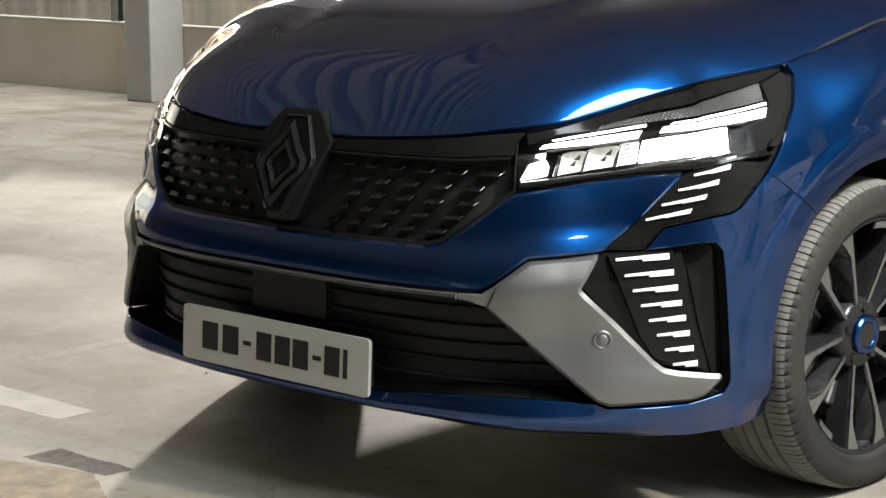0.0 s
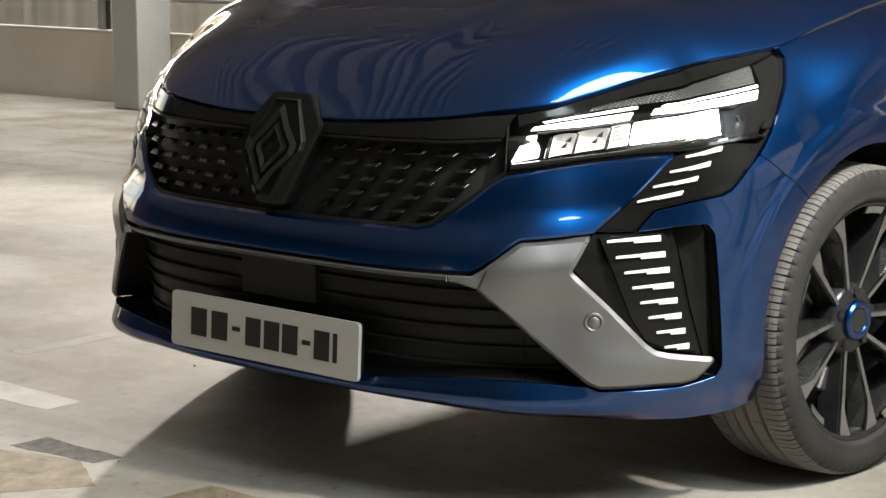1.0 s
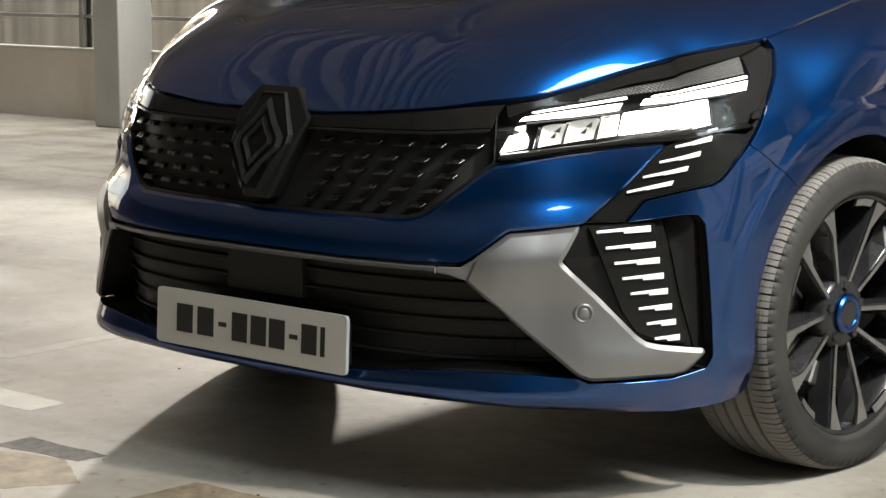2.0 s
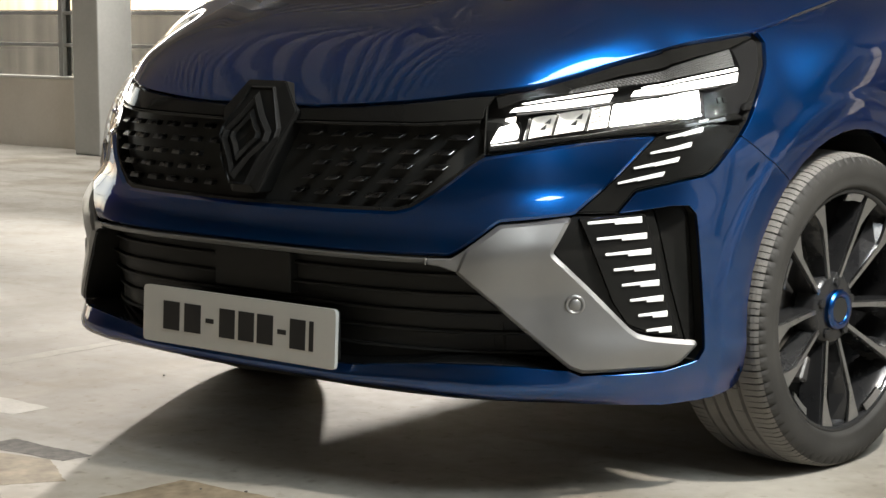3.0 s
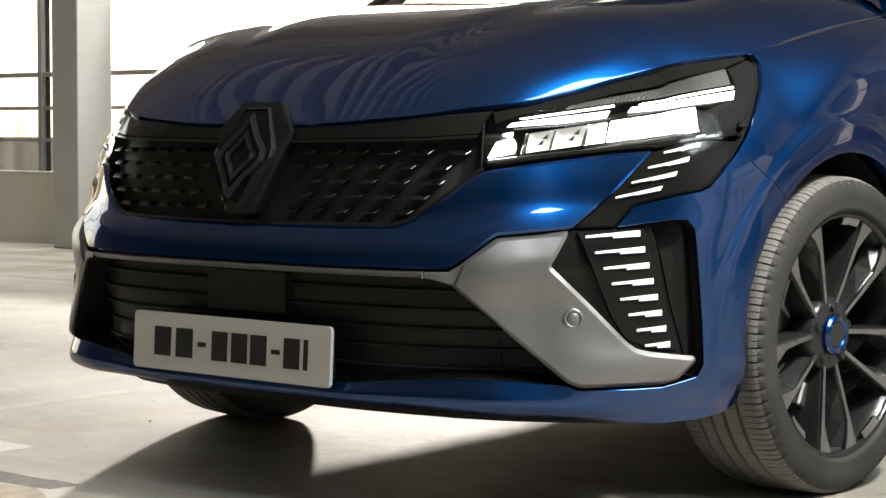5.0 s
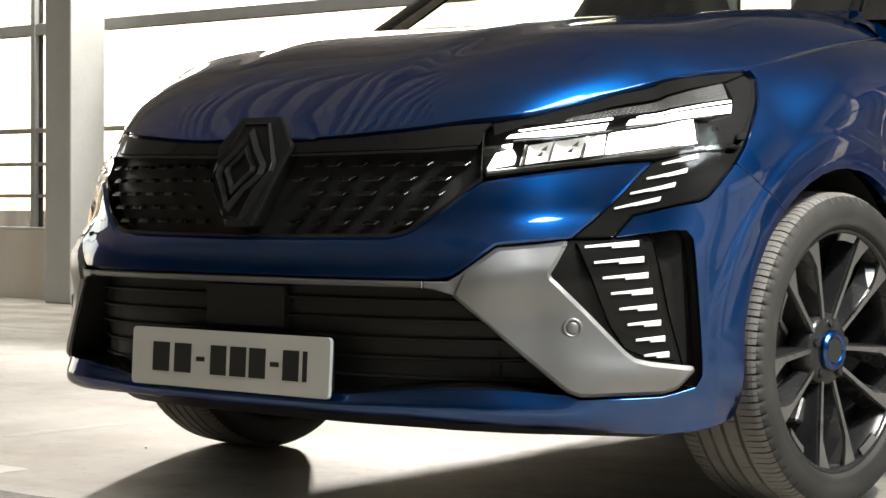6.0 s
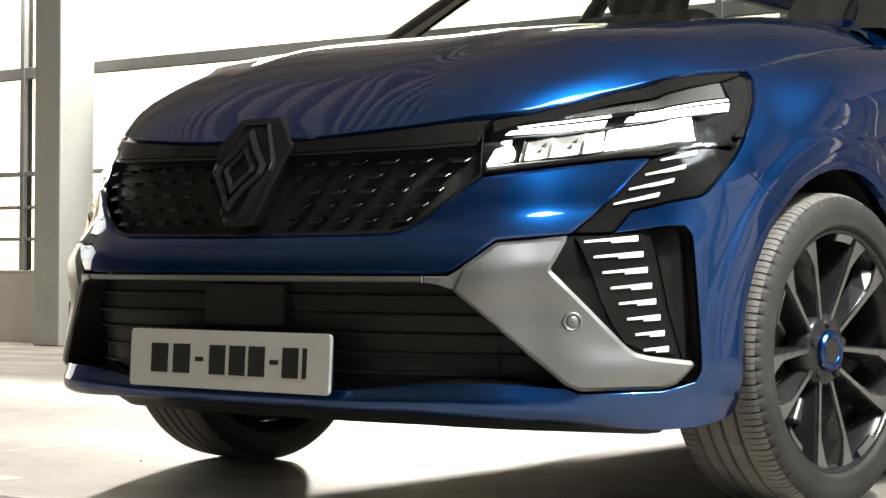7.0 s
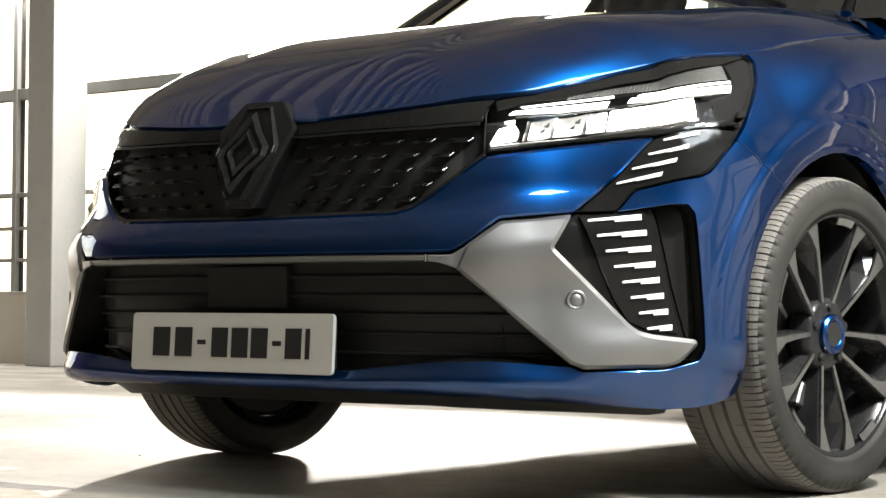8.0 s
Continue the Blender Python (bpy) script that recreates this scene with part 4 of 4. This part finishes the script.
# wings, doors, quarters
ARCH_UP = [arch(AXLE_Y, radians(d)) for d in (48.3, 57, 66, 74, 82, 90, 98, 106, 114, 122, 130, 138, 146, 154, 162, 170, 178, 186, 196)]
WING = ARCH_UP + [(arc_at(1.25), .21), (arc_at(1.25), .935), (1.70, .9362), (1.49, .9038), (1.35, .8756), (1.192, .8418), (1.190, .823), (1.153, .782), (1.091, .725), (1.050, .685), (1.0235, .6605), (1.0695, .6285)]
REAR_A = [arch(AXLE_Y + WHEELBASE, radians(d)) for d in (-10, 0, 12, 25, 40, 55, 70, 85, 100, 115, 130, 145, 160, 172, 182, 192)]
for s in (1, -1):
    part("wing", patch(WING, off=flare, step=.012, r=.002, chamfer=.0008, side=s, skirt=.02), PAINT, car)
    for y_l, y_r in ((1.254, 2.20), (2.204, 3.0)):
        a0, a1 = arc_at(y_l), arc_at(y_r)
        part("door", patch([(a0, .21), (a1, .21), (a1, curve(SHUT_LINE, y_r) - .012), (a0, curve(SHUT_LINE, y_l) - .008)], step=.05, r=.01, side=s), PAINT, car)
    part("rear_quarter", patch([(arc_at(3.004), .21)] + REAR_A + [(arc_at(3.85), .30), (arc_at(3.88), .6), (arc_at(3.85), 1.0), (arc_at(3.004), 1.005)], step=.05, r=.01, side=s), PAINT, car)
    # side sensor ring on the bumper corner
    c, nn = skin(s * 1.08, .513, 0), (skin(s * 1.08, .513, .1) - skin(s * 1.08, .513)).normalized()
    bm = lathe([(-.004, .0105), (.0008, .0105), (.0012, .0098), (.0008, .0088), (-.004, .0088)], 28)
    bm.transform(Matrix.Translation(c) @ nn.to_track_quat("X", "Z").to_matrix().to_4x4())
    part("sensor_ring", bm, PAINT, car, smooth=True)
    # arch liner
    for yy in (AXLE_Y, AXLE_Y + WHEELBASE):
        bm = bmesh.new()
        rows = []
        for k in range(25):
            t = radians(-15 + 210 * k / 24)
            rows.append([bm.verts.new((s * x, yy - .006 - (ARCH_R + .012) * math.cos(t), ARCH_Z + (ARCH_R + .012) * math.sin(t))) for x in (.838, .80, .55)])
        for a, b in zip(rows, rows[1:]):
            for j in range(2):
                bm.faces.new((a[j], a[j + 1], b[j + 1], b[j]))
        bm.faces.new([r[2] for r in rows])
        part("arch_liner", bm, BLACK, car)
# closing shapes: rear face, floor pan, inner firewall
bm = bmesh.new()
box(bm, -.80, .80, 3.86, 3.95, .30, 1.02, .03)
part("tailgate", bm, PAINT, car)
part("floor_pan", box_bm(-.54, .54, .34, 3.8, .17, .24, .01), BLACK, car)
part("side_sill", box_bm(-.84, -.5, 1.24, 3.04, .17, .24, .01), BLACK, car)
part("side_sill", box_bm(.5, .84, 1.24, 3.04, .17, .24, .01), BLACK, car)
# hidden boxes added to stop light leaking between bumper and tyre
for s in (1, -1):
    part("arch_baffle", box_bm(min(s * .45, s * .72), max(s * .45, s * .72), .44, .51, .19, .52, .01), BLACK, car)
part("engine_bay", box_bm(-.52, .52, .22, 1.18, .24, .69, .02), BLACK, car)
part("cabin_floor", box_bm(-.80, .80, 1.24, 3.84, .26, .60, .02), INTERIOR, car)
part("dashboard", box_bm(-.72, .72, 1.16, 1.62, .60, .965, .06), INTERIOR, car)


# greenhouse
def sheet(rows, thick=0.0):
    bm = bmesh.new()
    grid = [[bm.verts.new(p) for p in r] for r in rows]
    for a, b in zip(grid, grid[1:]):
        for k in range(len(a) - 1):
            bm.faces.new((a[k], a[k + 1], b[k + 1], b[k]))
    if thick:
        bmesh.ops.solidify(bm, geom=bm.faces[:], thickness=thick)
    bmesh.ops.recalc_face_normals(bm, faces=bm.faces)
    for f in bm.faces:
        f.smooth = True
    return bm


def bow(x_max, y_mid, y_end, z_mid, z_end, n=16):
    return [Vector((x_max * u, y_mid + (y_end - y_mid) * u * u, z_mid + (z_end - z_mid) * u * u)) for u in [(-1 + 2 * k / n) for k in range(n + 1)]]


def between(r0, r1, n):
    return [[p.lerp(q, k / n) for p, q in zip(r0, r1)] for k in range(n + 1)]


base_row, top_row = bow(.68, 1.10, 1.235, 1.000, .985), bow(.535, 1.72, 1.83, 1.415, 1.385)
part("windscreen", sheet(between(base_row, top_row, 8)), SCREEN, car, "raked clear windscreen").visible_shadow = False
part("scuttle", sheet(between(bow(.70, 1.075, 1.205, .985, .970), bow(.685, 1.10, 1.24, .998, .983), 2)), BLACK, car)
part("roof", sheet(between(bow(.535, 1.72, 1.83, 1.418, 1.388), bow(.50, 3.55, 3.5, 1.40, 1.36), 12)), PAINT, car)
for s in (1, -1):
    # dark printed border of the windscreen
    us = [s * (.83 + .0425 * k) for k in range(5)]
    low = [Vector((.68 * u, 1.096 + .135 * u * u, 1.003 - .015 * u * u)) for u in us]
    high = [Vector((.535 * u, 1.716 + .11 * u * u, 1.418 - .03 * u * u)) for u in us]
    part("windscreen_border", sheet(between(low, high, 8)), GLOSS, car)
    # painted corner between bonnet and windscreen pillar
    part("scuttle_corner", sheet(between([Vector((s * x, y, z)) for x, y, z in ((.797, 1.20, .925), (.75, 1.19, .968), (.66, 1.17, 1.000), (.58, 1.15, 1.008))],
                                         [Vector((s * x, y, z)) for x, y, z in ((.80, 1.50, .952), (.765, 1.44, .990), (.735, 1.33, 1.006), (.68, 1.26, 1.008))], 4)), PAINT, car)
    # front seats and rear bench
    seat = part("seat_back", box_bm(s * .37 - .24, s * .37 + .24, 2.06, 2.20, .60, 1.20, .06), INTERIOR, car, smooth=True)
    part("headrest", box_bm(s * .37 - .13, s * .37 + .13, 2.10, 2.20, 1.19, 1.37, .045), INTERIOR, seat, smooth=True)
part("rear_bench", box_bm(-.62, .62, 2.95, 3.12, .60, 1.16, .05), INTERIOR, car, smooth=True)
part("rear_window", sheet(between(bow(.50, 3.55, 3.5, 1.40, 1.36), bow(.64, 3.93, 3.86, 1.02, 1.01), 4)), SCREEN, car)
for s in (1, -1):
    side = [Vector((s * .745, 1.27, .985)), Vector((s * .54, 1.84, 1.385)), Vector((s * .51, 3.5, 1.36)), Vector((s * .66, 3.86, 1.01))]
    def tube(p, q, w):
        bm = bmesh.new()
        d = (q - p).normalized()
        rot = d.to_track_quat("Z", "Y").to_matrix().to_4x4()
        rings = []
        for k in range(9):
            c = p.lerp(q, k / 8)
            rings.append([bm.verts.new(c + rot @ Vector((w * cx, .5 * w * cy, 0))) for cx, cy in ((-1, -.6), (-.6, -1), (.6, -1), (1, -.6), (1, .6), (.6, 1), (-.6, 1), (-1, .6))])
        for a, b in zip(rings, rings[1:]):
            for j in range(8):
                bm.faces.new((a[j], a[(j + 1) % 8], b[(j + 1) % 8], b[j]))
        bmesh.ops.recalc_face_normals(bm, faces=bm.faces)
        return bm
    part("windscreen_pillar", tube(side[0] + Vector((0, -.02, -.02)), side[1], .042), GLOSS, car, smooth=True)
    part("roof_rail", tube(side[1], side[2], .045), PAINT, car, smooth=True)
    part("rear_pillar", tube(side[2], side[3], .09), PAINT, car, smooth=True)
    part("door_pillar", tube(Vector((s * .80, 2.2, .97)), Vector((s * .53, 2.28, 1.38)), .04), BLACK, car, smooth=True)
    part("side_window", sheet(between([Vector((s * .80, 1.33, .965)), Vector((s * .80, 2.2, .975)), Vector((s * .79, 3.6, 1.00))], [Vector((s * .56, 1.84, 1.38)), Vector((s * .535, 2.3, 1.385)), Vector((s * .52, 3.45, 1.355))], 6)), SCREEN, car).visible_shadow = False
    part("shoulder", sheet(between([Vector((s * .792, 1.22, .935)), Vector((s * .785, 2.2, .975)), Vector((s * .76, 3.86, 1.015))], [Vector((s * .70, 1.22, .975)), Vector((s * .74, 2.2, .985)), Vector((s * .68, 3.86, 1.02))], 2), .01), PAINT, car)
    # door mirror
    mirror = part("door_mirror", box_bm(s * 1.01 - .10, s * 1.01 + .10, 1.50, 1.63, .905, 1.03, .045), PAINT, car, smooth=True)
    part("mirror_arm", box_bm(s * .87 - .08, s * .87 + .08, 1.53, 1.59, .915, .945, .01), BLACK, mirror)

# wheels
def build_wheel():
    w = thing("wheel", "", "")
    T, R = .1025, .3085
    half = [(-.098, .235), (-.106, .24), (-.109, .245), (-.108, .25), (-.1115, .262), (-.112, .272), (-.1105, .281), (-.1075, .289), (-.102, .2975), (-.095, .302), (-.088, .3045)]
    tread = [(-.088, .3045), (-.0545, .3065), (-.0535, .297), (-.0475, .297), (-.0465, .3070), (-.0205, .3080), (-.0195, .2975), (-.0125, .2975), (-.0115, .3083)]
    full = half + [(h, r) for h, r in tread[1:]] + [(-h, r) for h, r in reversed(tread)][:-1] + [(-h, r) for h, r in reversed(half)]
    cuts = (0.0, .02, .11, .13, .53, .55, .585, .605)
    turn = [2 * math.pi * (k + f) / 72 for k in range(72) for f in cuts]

    def tread_r(j, i, r):
        h = full[j][0]
        if .2955 < r and .0545 < abs(h) < .105:
            if i % 8 in (1, 2):
                return r - .006
            if i % 8 in (5, 6) and abs(h) < .101:
                return r - .003
        if r > .303 and abs(abs(h) - .0465) < .003 and i % 16 in (5, 6):
            return r - .006
        return r
    full = [(h * (.88 if h < 0 else 1), r) for h, r in full]
    bm = lathe(full, len(turn), radius=tread_r, angles=turn)
    tyre = part("tyre", bm, TREAD, w, "dusty black low-profile tyre")
    tyre.data.materials.append(RUBBER)
    for f in tyre.data.polygons:
        c = f.center
        wall = math.hypot(c.y, c.z) < .2995
        f.material_index = int(wall)
        f.use_smooth = wall and abs(c.x) > .075
    # barrel and outer lip
    part("rim_barrel", lathe([(.100, .236), (.096, .239), (.088, .237), (.080, .226), (.05, .222), (-.08, .215), (-.095, .232)], 96), ALLOY_BLACK, w, smooth=True)
    part("rim_lip", lathe([(.090, .2255), (.0975, .2275), (.1005, .2325), (.0985, .2375), (.092, .239)], 120), ALLOY_BLACK, w, smooth=True)
    part("hub_face", lathe([(.030, .075), (.066, .072), (.074, .060), (.076, .030), (.076, .0005)], 40), ALLOY_BLACK, w, smooth=True)
    part("hub_cap", lathe([(.072, .040), (.084, .0395), (.088, .036), (.089, .030), (.087, .026), (.084, .024)], 48), PAINT, w, "blue ring cap")
    part("cap_disc", lathe([(.080, .0245), (.0855, .024), (.086, .0005)], 32), BLACK, w)
    for k in range(5):
        centre = 90 + 72 * k
        for sgn in (-1, 1):
            end, start = radians(centre + sgn * 16.5), radians(centre + sgn * 24)
            p0 = Vector((.070, .052 * math.cos(start), .052 * math.sin(start)))
            p1 = Vector((.093, .228 * math.cos(end), .228 * math.sin(end)))
            d = (p1 - p0).normalized()
            across = Vector((1, 0, 0)).cross(d).normalized() * sgn
            # machined ridge on the outer edge, black flank falling away on the inner side
            bm = bmesh.new()
            rings = []
            for q, wid in ((0, .008), (.35, .0085), (.70, .011), (.86, .024), (1.0, .040)):
                c = p0.lerp(p1, q)
                rings.append([bm.verts.new(v) for v in (c, c - across * wid, c - across * wid + Vector((-.006, 0, 0)), c + Vector((-.006, 0, 0)))])
            for a, b in zip(rings, rings[1:]):
                for j in range(4):
                    bm.faces.new((a[j], a[(j + 1) % 4], b[(j + 1) % 4], b[j]))
            bm.faces.new(rings[0])
            bm.faces.new(rings[-1][::-1])
            bmesh.ops.recalc_face_normals(bm, faces=bm.faces)
            spoke = part("spoke", bm, MACHINED, w, "machined spoke face")
            bm = bmesh.new()
            rings = []
            for q, wid in ((0, .012), (.35, .018), (.70, .030), (1.0, .050)):
                c = p0.lerp(p1, q) + Vector((-.0065, 0, 0))
                rings.append([bm.verts.new(v) for v in (c + across * .003, c - across * wid * .5, c - across * wid + Vector((-.030, 0, 0)), c - across * wid * .6 + Vector((-.045, 0, 0)), c + across * .006 + Vector((-.045, 0, 0)))])
            for a, b in zip(rings, rings[1:]):
                for j in range(5):
                    bm.faces.new((a[j], a[(j + 1) % 5], b[(j + 1) % 5], b[j]))
            bm.faces.new(rings[0])
            bm.faces.new(rings[-1][::-1])
            bmesh.ops.recalc_face_normals(bm, faces=bm.faces)
            part("spoke_flank", bm, ALLOY_BLACK, spoke)
        t = radians(centre + 36)
        bm = lathe([(.05, .010), (.077, .010), (.080, .008), (.080, .0005)], 6)
        bm.transform(Matrix.Translation((0, .053 * math.cos(t), .053 * math.sin(t))))
        part("wheel_bolt", bm, ALLOY_BLACK, w)
        # machined arc on the lip between the pairs of spokes
        bm = bmesh.new()
        prev = None
        for q in range(9):
            tt = radians(centre + 22 + q * 1.9)
            row = [bm.verts.new((x, r * math.cos(tt), r * math.sin(tt))) for x, r in ((.0935, .2125), (.0985, .226), (.094, .2265), (.088, .213))]
            if prev:
                for j in range(4):
                    bm.faces.new((prev[j], prev[(j + 1) % 4], row[(j + 1) % 4], row[j]))
            prev = row
        bmesh.ops.recalc_face_normals(bm, faces=bm.faces)
        part("lip_inlay", bm, MACHINED, w)
    # plate added to close the wheel, so no light passes between the spokes
    part("brake_shield", lathe([(-.050, .0005), (-.050, .205), (-.056, .212), (-.062, .205), (-.062, .0005)], 64), BLACK, w, "black plate added behind the brake to stop light")
    part("brake_disc", lathe([(.010, .06), (.014, .135), (.004, .140), (-.006, .135)], 64), STEEL, w, smooth=True)
    bm = bmesh.new()
    rows = []
    for k in range(9):
        t = radians(62 + k * 7)
        rows.append([bm.verts.new((x, r * math.cos(t), r * math.sin(t))) for x, r in ((.045, .10), (.045, .150), (-.02, .155), (-.02, .10))])
    for a, b in zip(rows, rows[1:]):
        for j in range(4):
            bm.faces.new((a[j], a[(j + 1) % 4], b[(j + 1) % 4], b[j]))
    bm.faces.new(rows[0])
    bm.faces.new(rows[-1][::-1])
    bmesh.ops.recalc_face_normals(bm, faces=bm.faces)
    bmesh.ops.bevel(bm, geom=list(bm.edges), offset=.004, segments=1, affect="EDGES")
    part("brake_caliper", bm, STEEL, w, "bare metal brake caliper")
    return w


WHEEL_X = .761
wheel = build_wheel()
wheel.parent = car
STEER = Matrix.Rotation(radians(-4.5), 4, "Z")
wheel.matrix_basis = Matrix.Translation((WHEEL_X + .014, AXLE_Y, AXLE_Z)) @ STEER @ Matrix.Rotation(math.pi, 4, "X")
for x, y in ((.064 - WHEEL_X, AXLE_Y), (WHEEL_X, AXLE_Y + WHEELBASE), (-WHEEL_X, AXLE_Y + WHEELBASE)):
    copy_thing(wheel, Matrix.Translation((x, y, AXLE_Z)) @ (STEER if y == AXLE_Y else Matrix()) @ Matrix.Rotation(math.pi, 4, "X" if x > 0 else "Z"))
for ob in list(scene.objects):
    if ob.parent is car or (ob.parent and ob.parent.parent is car):
        for key in ("category", "group"):
            if key in ob:
                del ob[key]
